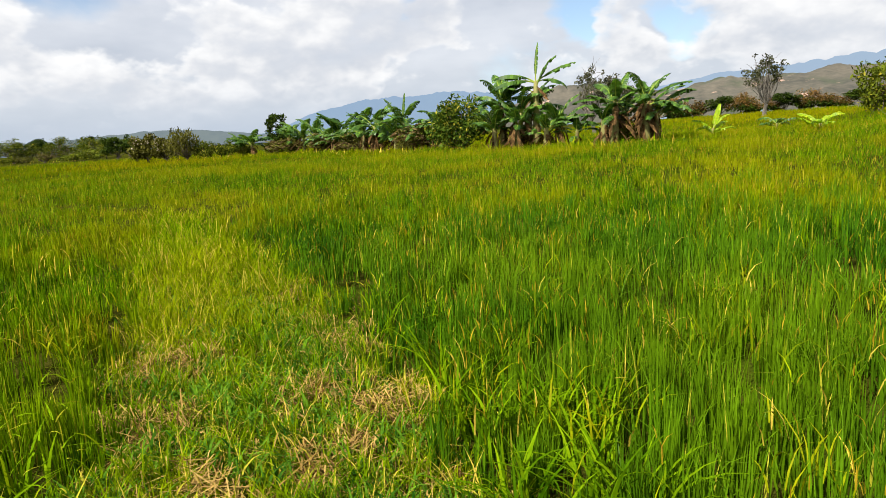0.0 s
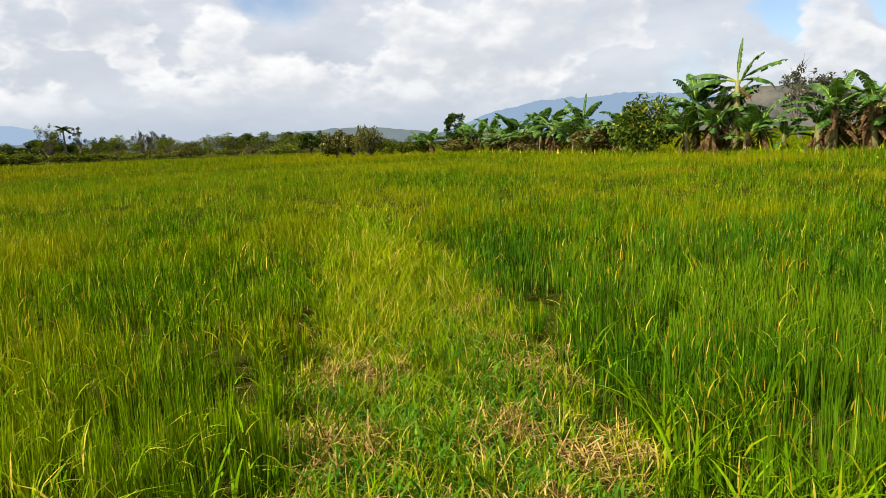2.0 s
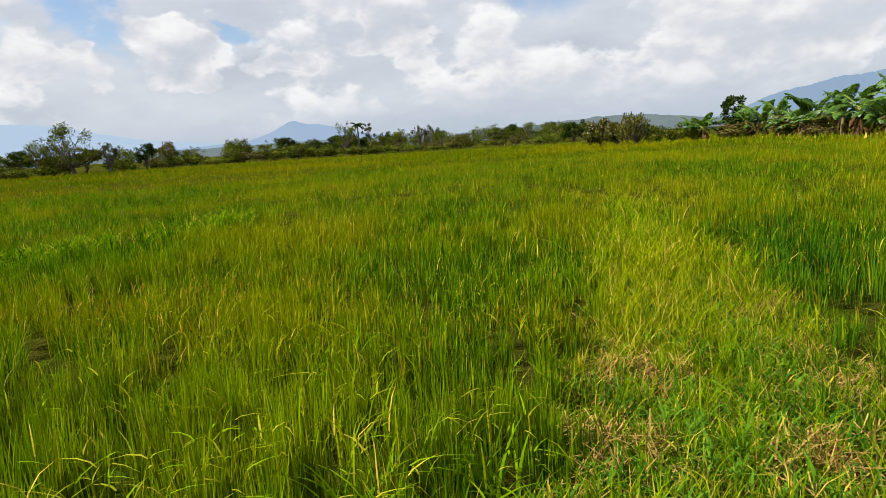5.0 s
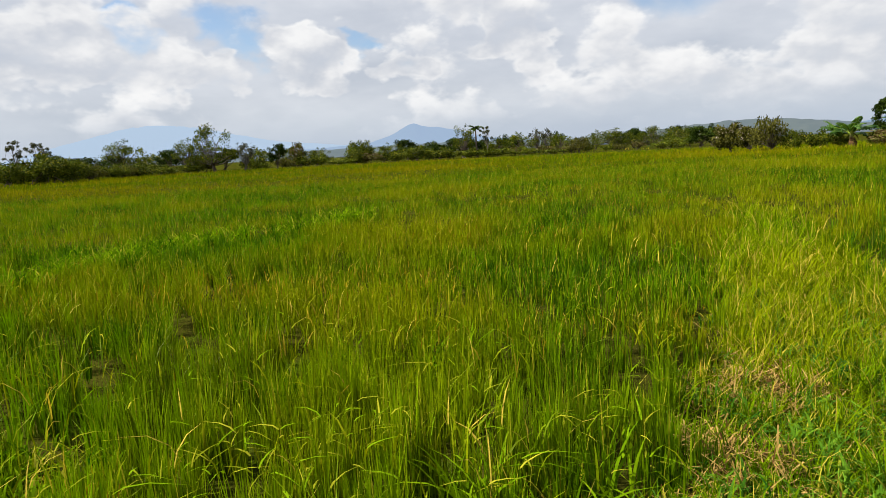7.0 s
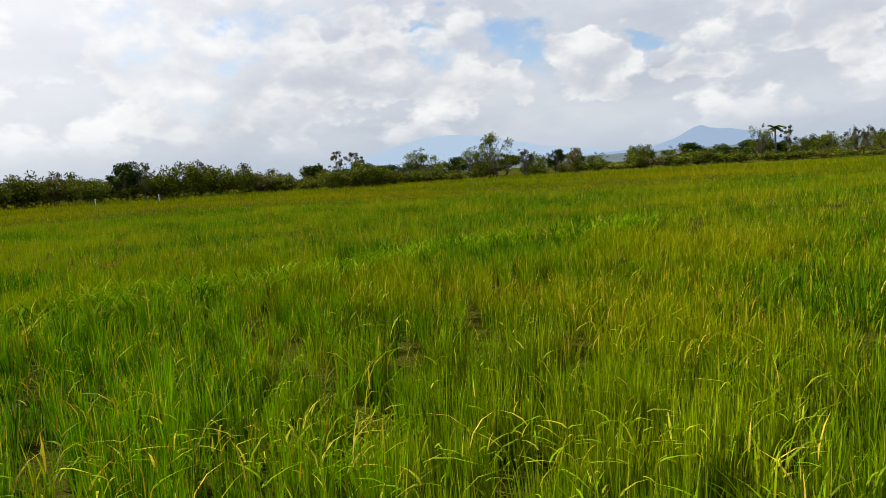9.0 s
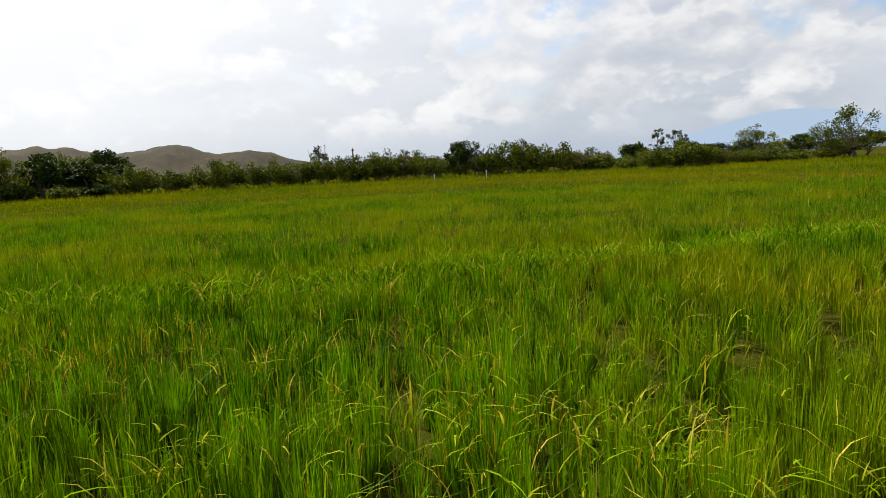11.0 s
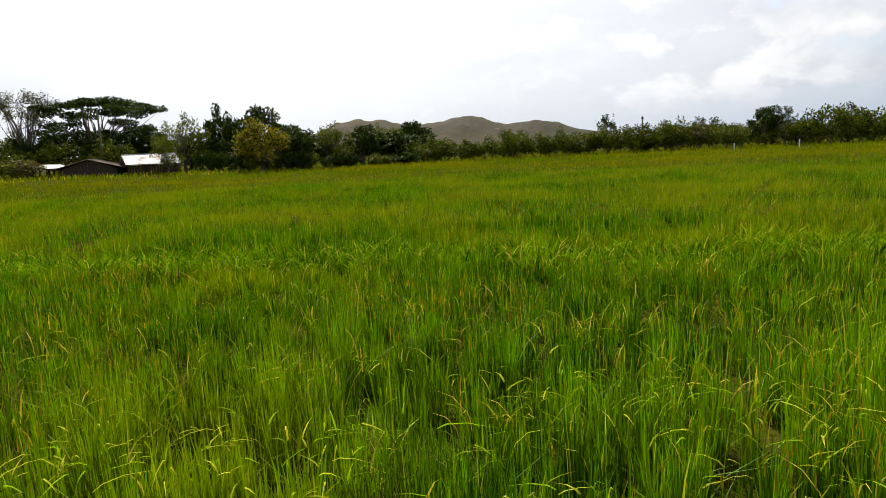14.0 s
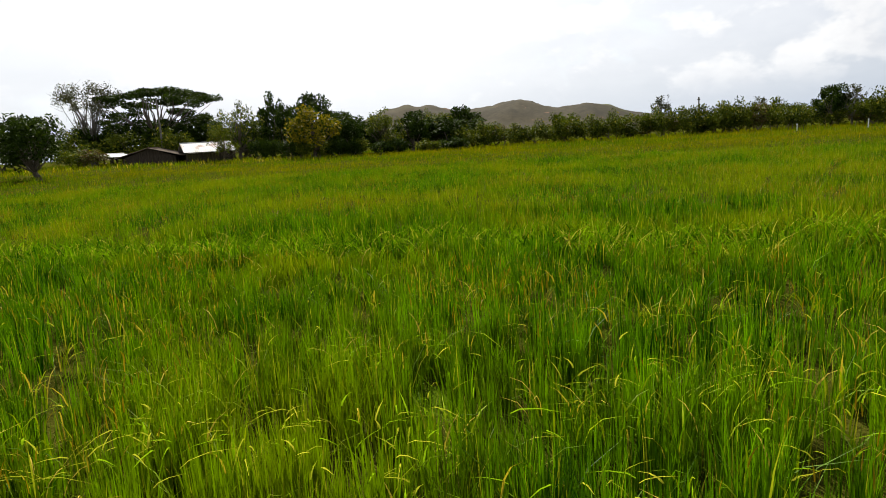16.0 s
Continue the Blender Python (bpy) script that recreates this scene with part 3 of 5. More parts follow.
def crown_plan(kind, h, w, rng):
    """Clump centres and radii of a crown, the height where the trunk forks, and leaf count, size, flatness and hang."""
    c, r = [], []
    if kind in ("bush", "rusty", "dry", "willow", "box", "citrus", "thicket", "dense"):
        n = 34
        low = {"willow": 0.30, "thicket": 0.05}.get(kind, 0.15)
        for i in range(n):
            a, e = rng.uniform(0, 6.28), rng.uniform(-0.9, 1.0)
            q = rng.uniform(0.45, 1.0)
            s = math.sqrt(max(0.0, 1 - e * e * 0.9)) if kind != "box" else 0.85
            c.append((0.40 * w * q * s * math.cos(a), 0.40 * w * q * s * math.sin(a), max(low * h, h * ((0.42 if kind == "citrus" else 0.50) + 0.38 * e * q * rng.uniform(0.8, 1.15)))))
            r.append(w * (rng.uniform(0.13, 0.20) if kind == "citrus" else rng.uniform(0.09, 0.17)))
        return c, r, 0.12, {"bush": 2300, "rusty": 2000, "dry": 1300, "willow": 2000, "box": 2600, "citrus": 5200, "thicket": 2000, "dense": 5200}[kind], {"citrus": 0.10, "box": 0.125, "dry": 0.14, "thicket": 0.13, "dense": 0.14}.get(kind, 0.155), 1.0, 1.2 if kind == "willow" else 0.2
    if kind in ("round", "golden", "flower"):
        for i in range(36):
            a, e = rng.uniform(0, 6.28), rng.uniform(-0.8, 1.0)
            q = rng.uniform(0.5, 1.0)
            s = math.sqrt(max(0.0, 1 - e * e))
            c.append((0.40 * w * q * s * math.cos(a), 0.40 * w * q * s * math.sin(a), h * (0.54 + 0.40 * e * q)))
            r.append(w * rng.uniform(0.09, 0.16))
        return c, r, 0.14, 3000, 0.165, 0.9, 0.2
    if kind == "broad":
        for i in range(38):
            a = rng.uniform(0, 6.28)
            q = math.sqrt(rng.uniform(0.02, 1.0))
            top = h * (0.93 - 0.38 * q * q)
            c.append((0.42 * w * q * math.cos(a), 0.42 * w * q * math.sin(a), top * rng.uniform(0.38, 1.0)))
            r.append(w * rng.uniform(0.06, 0.13))
        return c, r, 0.16, 3000, 0.15, 0.9, 0.2
    if kind in ("flat", "umbrella"):
        for i in range(60 if kind == "flat" else 40):
            a, q = rng.uniform(0, 6.28), math.sqrt(rng.uniform(0.02, 1.0))
            c.append((0.44 * w * q * math.cos(a), 0.44 * w * q * math.sin(a), h * (0.95 - 0.16 * q * q - rng.choice((0.0, 0.0, 0.10, 0.22, 0.34 if kind == "flat" else 0.1)) - abs(rng.normal(0, 0.03)))))
            r.append(w * rng.uniform(0.05, 0.10))
        return c, r, 0.30, 15000 if kind == "flat" else 1900, 0.17 if kind == "flat" else 0.11, 0.35, 0.1
    if kind == "gnarled":
        for i in range(16):
            a, q = rng.uniform(0, 6.28), rng.uniform(0.2, 1.0)
            c.append((0.42 * w * q * math.cos(a), 0.42 * w * q * math.sin(a), h * rng.uniform(0.52, 0.96)))
            r.append(w * rng.uniform(0.06, 0.13))
        return c, r, 0.34, 1000, 0.15, 0.9, 0.1
    if kind == "casuarina":
        for i in range(46):
            e = rng.uniform(0.10, 1.0)
            a, q = rng.uniform(0, 6.28), rng.uniform(0.1, 1.0) * (1.15 - 0.8 * e)
            c.append((0.5 * w * q * math.cos(a), 0.5 * w * q * math.sin(a), h * (0.04 + 0.90 * e)))
            r.append(w * rng.uniform(0.08, 0.16))
        return c, r, 0.3, 2600, 0.15, 1.2, 0.1
    # sparse, bare
    for i in range(26):
        a, e = rng.uniform(0, 6.28), rng.uniform(-0.6, 1.0)
        q = rng.uniform(0.4, 1.0)
        s = math.sqrt(max(0.0, 1 - e * e))
        c.append((0.44 * w * q * s * math.cos(a), 0.44 * w * q * s * math.sin(a), h * (0.62 + 0.35 * e * q)))
        r.append(w * rng.uniform(0.07, 0.13))
    return c, r, 0.2, 3600 if kind == "bare" else 900, 0.12 if kind == "bare" else 0.15, 1.0, 0.2


def make_tree(kind, variant):
    name, label, category, h, w, mat, bark = KINDS[kind]
    rng = np.random.RandomState(hash_of(kind) + variant * 17)
    c, r, fork, count, size, flat, hang = crown_plan(kind, h, w, rng)
    peak = max(q[2] + e * flat * 0.85 for q, e in zip(c, r))
    reach = max(math.hypot(q[0], q[1]) + e * 0.8 for q, e in zip(c, r))
    c = [(q[0] * 0.5 * w / reach, q[1] * 0.5 * w / reach, q[2] * h / peak) for q in c]
    top = thing(name, label, category, "trees and shrubs round the field")
    verts, faces = [], []
    thick = 0.022 * h + 0.012 * w
    if kind in ("bush", "rusty", "dry", "box", "thicket"):
        for i in range(4):
            q = c[rng.randint(len(c))]
            tube(verts, faces, limb_path((rng.normal(0, 0.12 * w), rng.normal(0, 0.12 * w), -0.1), q, rng, 0.12), np.linspace(thick * 0.5, 0.015, 5), 4)
    else:
        bend = rng.normal(0, 0.04 * h, 2)
        hub = Vector((bend[0], bend[1], fork * h))
        tube(verts, faces, [(0, 0, -0.15), (bend[0] * 0.3, bend[1] * 0.3, fork * h * 0.5), tuple(hub)], [thick * 1.35, thick, thick * 0.9], 8)
        for i, q in enumerate(c):
            if (kind in ("round", "golden", "flower") and i % 3) or (kind == "flat" and i % 2):
                continue
            path = limb_path(hub, q, rng, 0.05 * h)
            tube(verts, faces, path, np.linspace(thick * rng.uniform(0.22, 0.42), 0.012, 5), 5)
            if kind in ("bare", "sparse"):
                for k in range(11 if kind == "bare" else 4):
                    s = path[rng.randint(2, 5)]
                    tip = Vector(s) + Vector(rng.normal(0, (0.075 if kind == "bare" else 0.11) * w, 3)) + Vector((0, 0, (0.02 if kind == "bare" else 0.06) * h))
                    tube(verts, faces, limb_path(s, tip, rng, 0.08, 2), [0.025, 0.016, 0.007], 3)
    link_mesh("trunk", verts, faces, bark, top)
    leaf_cloud("crown", c, r, count, size, mat, top, rng, flat, hang)
    if kind == "flower":
        up = [(x * 1.05, y * 1.05, z * 1.04) for x, y, z in c if z > 0.5 * h]
        leaf_cloud("blossoms", up, [0.42] * len(up), 420, 0.10, BLOSSOM, top, rng, 0.7, 0, "whitish blossoms")
    if kind == "rusty":
        low = [(x, y, z * 0.6) for x, y, z in c]
        leaf_cloud("lower_crown", low, [0.55] * len(low), 700, 0.26, GREEN_DARK, top, rng, 0.9, 0, "dark green lower leaves")
    return top


def hash_of(word):
    return sum(ord(ch) * (i + 3) for i, ch in enumerate(word)) % 9973


GROWN = {}


def plant(kind, x, y, height, width, seed):
    """Plants a tree of that height and width; each kind has a few forms, turned at random."""
    h0, w0 = KINDS[kind][3:5] if kind in KINDS else (6.5, 3.2)
    variant = seed % (3 if kind in ("bush", "broad", "round") else 2)
    z = float(rise(x, y))
    height = max(height - z, 0.8)
    rng = np.random.RandomState(seed * 7 + 3)
    m = Matrix.Translation((x, y, z)) @ Matrix.Rotation(rng.uniform(0, 6.28), 4, "Z")
    s = (width / w0, width / w0, height / h0)
    if (kind, variant) in GROWN:
        first = GROWN[(kind, variant)]
        q = first.scale
        return copy_thing(first, m @ Matrix.Diagonal((s[0] / q[0], s[1] / q[1], s[2] / q[2], 1)))
    ob = make_palm() if kind == "palm" else make_tree(kind, variant)
    ob.matrix_basis = m @ Matrix.Diagonal((*s, 1))
    GROWN[(kind, variant)] = ob
    return ob


def make_palm():
    rng = np.random.RandomState(77)
    top = thing("palm_tree", "tall thin palm with a tuft of fronds", "palm", "trees and shrubs round the field")
    verts, faces = [], []
    tube(verts, faces, [(0, 0, -0.2), (0.05, 0, 2.5), (0.15, 0.05, 5.4)], [0.17, 0.12, 0.10], 8)
    link_mesh("trunk", verts, faces, BARK, top)
    for i in range(13):
        a, e = i * 2.4, rng.uniform(-0.3, 1.1)
        v, f = [], []
        for k in range(9):
            t = k / 8
            out, up = 1.5 * t * math.cos(e * (1 - 0.5 * t)), 1.5 * t * math.sin(e) - 0.8 * t * t
            wide = 0.24 * math.sin(math.pi * min(1, t + 0.12)) + 0.02
            p = Vector((0.15 + out * math.cos(a), 0.05 + out * math.sin(a), 5.4 + up))
            q = Vector((-math.sin(a), math.cos(a), 0)) * wide
            v += [tuple(p - q - Vector((0, 0, wide * 0.6))), tuple(p), tuple(p + q - Vector((0, 0, wide * 0.6)))]
        for k in range(8):
            f += [(3 * k, 3 * k + 1, 3 * k + 4, 3 * k + 3), (3 * k + 1, 3 * k + 2, 3 * k + 5, 3 * k + 4)]
        link_mesh("frond", v, f, GREEN_DARK, top)
    return top


GARDEN_TREES = [
    ("bush", -84.0, 9.2, 2.7, 3.7),
    ("bush", -84.8, 11.1, 3.0, 3.7),
    ("bush", -85.4, 13.7, 3.8, 4.5),
    ("bush", -86.1, 15.4, 2.9, 3.4),
    ("gnarled", -149.4, 17.7, 7.6, 4.5),
    ("gnarled", -149.0, 21.0, 7.1, 3.7),
    ("gnarled", -148.7, 22.9, 6.1, 3.2),
    ("bush", -96.6, 19.3, 2.6, 4.3),
    ("bush", -97.9, 22.6, 2.1, 4.4),
    ("bush", -99.1, 26.1, 2.0, 4.5),
    ("bush", -100.2, 29.9, 1.7, 4.6),
    ("broad", -109.3, 26.8, 5.8, 7.7),
    ("bush", -144.7, 41.6, 4.1, 7.9),
    ("broad", -101.6, 38.3, 7.7, 8.0),
    ("broad", -104.8, 35.1, 5.6, 5.8),
]
EDGE_TREES = [
    ("sparse", -99.9, 42.5, 4.5, 4.3),
    ("round", -97.8, 47.0, 4.2, 3.4),
    ("dry", -99.9, 51.9, 4.4, 2.4),
    ("bush", -99.0, 53.7, 2.9, 5.1),
    ("bush", -100.0, 59.9, 1.4, 5.1),
    ("bush", -101.7, 64.8, 3.3, 4.0),
    ("dry", -100.4, 66.7, 2.0, 4.2),
    ("bush", -101.6, 72.1, 2.7, 5.4),
    ("bush", -101.9, 78.4, 3.0, 6.2),
    ("bush", -101.9, 84.8, 2.6, 6.4),
    ("bush", -101.1, 91.8, 2.1, 6.6),
    ("bush", -100.0, 98.9, 1.8, 6.7),
    ("bush", -97.0, 104.5, 1.5, 6.8),
    ("bush", -92.5, 108.5, 1.2, 6.8),
    ("dry", -89.8, 110.8, 1.5, 5.0),
]
FAR_TREES = [
    ("broad", -106.5, 94.8, 7.3, 5.0),
    ("palm", -104.7, 97.2, 7.6, 4.2),
    ("gnarled", -104.5, 99.9, 6.6, 3.2),
    ("broad", -103.1, 101.9, 4.6, 4.0),
    ("broad", -117.1, 124.0, 5.5, 8.9),
    ("sparse", -114.2, 126.7, 6.3, 3.6),
    ("sparse", -113.4, 130.1, 6.4, 3.4),
    ("broad", -109.3, 130.9, 4.8, 7.4),
    ("willow", -87.2, 110.2, 3.5, 5.9),
    ("broad", -96.2, 134.7, 5.3, 10.8),
    ("broad", -91.4, 138.1, 3.9, 8.7),
    ("broad", -87.9, 140.3, 5.4, 10.1),
    ("bush", -75.7, 130.2, 2.7, 7.9),
    ("round", -53.1, 97.0, 3.6, 4.8),
    ("bush", -67.7, 111.6, 1.8, 6.8),
]
FLOWER_TREES = [
    ("flower", -31.4, 63.1, 3.0, 3.7),
    ("flower", -29.1, 62.0, 2.5, 2.4),
    ("willow", -26.3, 60.0, 3.4, 4.0),
    ("bush", -24.3, 59.8, 2.0, 1.7),
]
WEST_HEDGE = [
    ("bush", -84.1, -27.0, 4.1, 4.6),
    ("bush", -85.7, -25.2, 4.3, 3.9),
    ("sparse", -106.7, -28.4, 4.9, 2.9),
    ("bush", -88.0, -20.8, 4.2, 3.9),
    ("bush", -86.5, -18.4, 3.1, 3.1),
    ("round", -91.0, -16.2, 5.1, 4.0),
    ("sparse", -91.4, -14.0, 5.0, 2.9),
    ("bush", -89.7, -11.6, 4.3, 3.9),
    ("bush", -90.0, -9.0, 4.8, 3.9),
    ("bush", -91.2, -7.1, 4.4, 4.0),
    ("sparse", -94.1, -7.5, 5.1, 2.5),
    ("bush", -91.3, -4.8, 4.1, 4.0),
    ("bush", -91.4, -2.3, 4.4, 4.0),
    ("dry", -92.5, 0.5, 2.7, 3.2),
    ("bush", -93.4, 3.5, 2.3, 4.1),
]
SOUTH_HEDGE = [
    ("bush", -66.0, -52.5, 3.0, 3.3),
    ("bush", -67.5, -50.5, 3.4, 3.7),
    ("bush", -69.3, -48.0, 3.0, 3.7),
    ("bush", -72.0, -45.8, 3.2, 3.7),
    ("bush", -73.7, -43.0, 3.9, 4.5),
    ("bush", -76.2, -40.6, 3.5, 3.8),
    ("bush", -77.4, -38.3, 3.8, 3.8),
    ("bush", -79.6, -36.1, 3.2, 4.2),
    ("sparse", -83.7, -34.0, 5.3, 2.8),
    ("bush", -80.8, -33.3, 4.1, 3.8),
    ("bush", -82.0, -30.2, 3.7, 3.8),
    ("bush", -83.8, -28.1, 3.9, 3.9),
    ("bush", -84.6, -25.7, 3.9, 4.2),
    ("dry", -87.3, -23.4, 3.6, 3.5),
]
YARD_TREES = [
    ("bare", -32.2, -82.3, 10.8, 7.7),
    ("flat", -40.3, -80.9, 9.8, 15.8),
    ("bush", -36.7, -71.5, 5.0, 4.2),
    ("broad", -42.9, -68.0, 7.3, 5.8),
    ("round", -48.5, -69.0, 8.4, 3.7),
    ("round", -49.0, -61.2, 7.8, 5.1),
    ("golden", -45.6, -57.6, 6.0, 6.0),
    ("round", -50.5, -57.4, 5.1, 4.0),
    ("broad", -56.1, -57.5, 5.6, 5.6),
    ("round", -60.1, -56.4, 5.1, 4.3),
    ("broad", -66.8, -58.0, 5.0, 6.2),
    ("round", -48.0, -64.5, 6.4, 3.9),
    ("bush", -33.9, -77.2, 4.5, 5.1),
    ("bush", -29.3, -79.1, 4.8, 5.1),
]
NEAR_YARD = [
    ("dense", -17.7, -55.6, 5.2, 6.4),
    ("bush", -27.1, -73.5, 3.1, 4.1),
    ("dry", -27.7, -71.1, 2.6, 2.7),
]

NORTH_TREES = [
    ("broad", -37.2, -62.0, 4.6, 3.6),
    ("citrus", -0.4, 28.5, 3.1, 2.6), ("sparse", 28.4, 64.0, 7.0, 4.0), ("sparse", 9.2, 47.5, 5.5, 2.8), ("sparse", 10.8, 47.8, 4.9, 2.8),
    ("box", -17.7, 60.0, 4.1, 2.2), ("bush", 6.2, 25.3, 1.7, 1.2), ("bush", 23.5, 38.4, 4.2, 2.8), ("dry", -11.5, 52.0, 2.0, 3.0),
    ("dry", -8.0, 47.0, 1.9, 3.0), ("dry", -2.8, 38.0, 2.1, 2.4), ("dry", -16.0, 57.0, 1.9, 3.0), ("bush", -22.5, 60.0, 2.0, 2.6),
]
for k, group in enumerate((GARDEN_TREES, EDGE_TREES, FAR_TREES, FLOWER_TREES, WEST_HEDGE, SOUTH_HEDGE, YARD_TREES, NEAR_YARD, NORTH_TREES)):
    for i, (kind, x, y, height, width) in enumerate(group):
        plant(kind, x, y, height, width * (1.3 if kind in ("bush", "dry") else 1.1), 100 * k + i)
# undergrowth and a second row that close the gaps along the field's edge
HEDGE_LINE = [(-67.0, -53.0), (-76.0, -42.0), (-85.0, -27.5), (-90.0, -18.0), (-93.5, -4.0), (-95.0, 4.0), (-87.0, 10.0), (-90.0, 18.0), (-102.0, 28.0), (-104.0, 45.0), (-103.0, 62.0), (-104.0, 80.0), (-103.0, 98.0), (-92.0, 116.0), (-76.0, 126.0), (-56.0, 112.0), (-36.0, 68.0)]


def along(line, step, seed, kinds, heights, widths, off):
    """Shrubs in a ragged row along a line."""
    r = np.random.RandomState(seed)
    k = 0
    for (ax, ay), (bx, by) in zip(line, line[1:]):
        n = max(1, int(math.hypot(bx - ax, by - ay) / step))
        for i in range(n):
            t = (i + r.uniform(0.1, 0.9)) / n
            g = 1 + off / math.hypot(ax, ay)
            x, y = (ax + (bx - ax) * t) * g + r.normal(0, 0.5), (ay + (by - ay) * t) * g + r.normal(0, 0.5)
            plant(kinds[r.randint(len(kinds))], x, y, r.uniform(*heights) + float(rise(x, y)), r.uniform(*widths), seed + k)
            k += 1


YARD = [(-41.5, -68.0), (-48.0, -61.0), (-54.0, -57.5), (-61.0, -54.5), (-67.5, -52.5)]
along([(-39.5, -62.0), (-46.0, -56.5), (-54.0, -53.0), (-63.0, -50.5)], 1.7, 2900, ("thicket", "bush", "thicket"), (1.5, 2.6), (2.6, 3.8), 1.0)
along(YARD, 2.0, 3000, ("box", "broad", "round", "box"), (3.4, 5.0), (3.6, 5.0), 3.0)
along(YARD, 2.6, 3300, ("round", "broad", "round"), (4.6, 6.0), (4.0, 5.6), 9.0)
along([(-16.0, -82.0), (-31.0, -79.0), (-40.0, -74.0), (-47.0, -70.0)], 2.6, 3400, ("box", "round", "round"), (4.6, 6.4), (4.0, 6.0), 4.0)
along([(-16.0, -82.0), (-31.0, -79.0), (-40.0, -74.0), (-47.0, -70.0)], 3.4, 3450, ("round", "broad"), (4.6, 6.6), (5.0, 7.0), 14.0)
along(HEDGE_LINE[:6], 2.8, 3500, ("bush", "bush", "dry"), (2.0, 3.2), (3.5, 5.0), 1.5)
along(HEDGE_LINE[4:8], 2.4, 3600, ("bush", "bush", "dry", "bush"), (1.6, 2.7), (3.4, 4.8), 1.0)
along([(-84.0, -26.0), (-93.0, 4.0), (-97.0, 24.0)], 3.2, 3650, ("bush", "round", "bush"), (3.0, 4.2), (5.0, 7.0), 14.0)
along(HEDGE_LINE[6:15], 3.6, 3700, ("bush", "bush", "dry", "willow"), (1.2, 2.5), (3.6, 6.0), 1.0)
along(HEDGE_LINE[8:16], 4.4, 3900, ("bush", "broad", "round", "broad"), (3.4, 5.4), (6.0, 9.0), 30.0)
along(HEDGE_LINE[11:16], 5.0, 4000, ("broad", "casuarina", "round"), (4.6, 6.6), (4.0, 8.0), 52.0)
along([(-22.0, 60.0), (-12.0, 52.5), (-6.0, 43.0), (-1.0, 35.5)], 3.4, 4100, ("bush", "willow", "dry", "bush"), (0.9, 1.5), (1.4, 2.4), 1.5)
# the rusty hedge under the bare hills
for i in range(13):
    t = i / 12
    plant("rusty" if i % 3 else "round", 30 + 34 * t, 106 - 15 * t, 4.6 - 0.6 * t + 0.5 * math.sin(i * 2.1), 5.2, 2000 + i)


# ---- bananas ----
def banana_leaf(parent, base, turn, lift, length, width, droop, rng, mat, name="leaf", torn=0.7):
    """A leaf on its stalk: an arching midrib with two half blades that are torn into strips."""
    d = Vector((math.cos(turn), math.sin(turn), 0))
    side = Vector((-math.sin(turn), math.cos(turn), 0))
    steps = 15
    p, ang, spine = Vector(base), lift, []
    for i in range(steps + 1):
        spine.append((p.copy(), ang))
        p = p + (d * math.cos(ang) + Vector((0, 0, math.sin(ang)))) * (length / steps)
        ang -= droop / steps * (0.4 + 1.3 * i / steps)
    verts, faces = [], []
    tube(verts, faces, [tuple(q) for q, _ in spine[::3]], np.linspace(0.035, 0.008, 6) * (length / 1.8), 5)
    rib = (verts, faces)
    verts, faces = [], []
    start = 3
    for sgn in (-1, 1):
        sag, lag = rng.uniform(0.1, 0.5), 0.0
        for i in range(start, steps):
            t0, t1 = (i - start) / (steps - start), (i + 1 - start) / (steps - start)
            if rng.uniform() < torn:
                sag, lag = rng.uniform(0.05, 0.95), rng.uniform(0.0, 0.06)
            w0 = width * 0.5 * (math.sin(math.pi * min(1, 0.10 + 0.88 * t0)) ** 0.55)
            w1 = width * 0.5 * (math.sin(math.pi * min(1, 0.10 + 0.88 * t1)) ** 0.55)
            (a, aa), (b, ab) = spine[i], spine[i + 1]
            na = d * -math.sin(aa) + Vector((0, 0, math.cos(aa)))
            nb = d * -math.sin(ab) + Vector((0, 0, math.cos(ab)))
            fwd = (b - a) * (0.35 + lag)
            cut = (b - a) * (rng.uniform(0.03, 0.18) if rng.uniform() < torn else 0.0)
            o = len(verts)
            for q, nn, ww, sh in ((a + cut * 0.2, na, w0, cut), (b, nb, w1, cut * -0.6)):
                mid = q + side * (sgn * ww * 0.55) + nn * (0.10 * ww - sag * 0.15 * ww) + fwd * 0.5 + sh * 0.5
                tip = q + side * (sgn * ww * (1 - 0.2 * sag)) - Vector((0, 0, sag * ww * 0.75)) + fwd + sh
                verts += [tuple(q), tuple(mid), tuple(tip)]
            faces += [(o, o + 1, o + 4, o + 3), (o + 1, o + 2, o + 5, o + 4)]
    blade = link_mesh(name, verts, faces, mat, parent)
    link_mesh("midrib", rib[0], rib[1], MIDRIB if mat is not BANANA_DEAD else BANANA_DEAD, blade)
    return blade


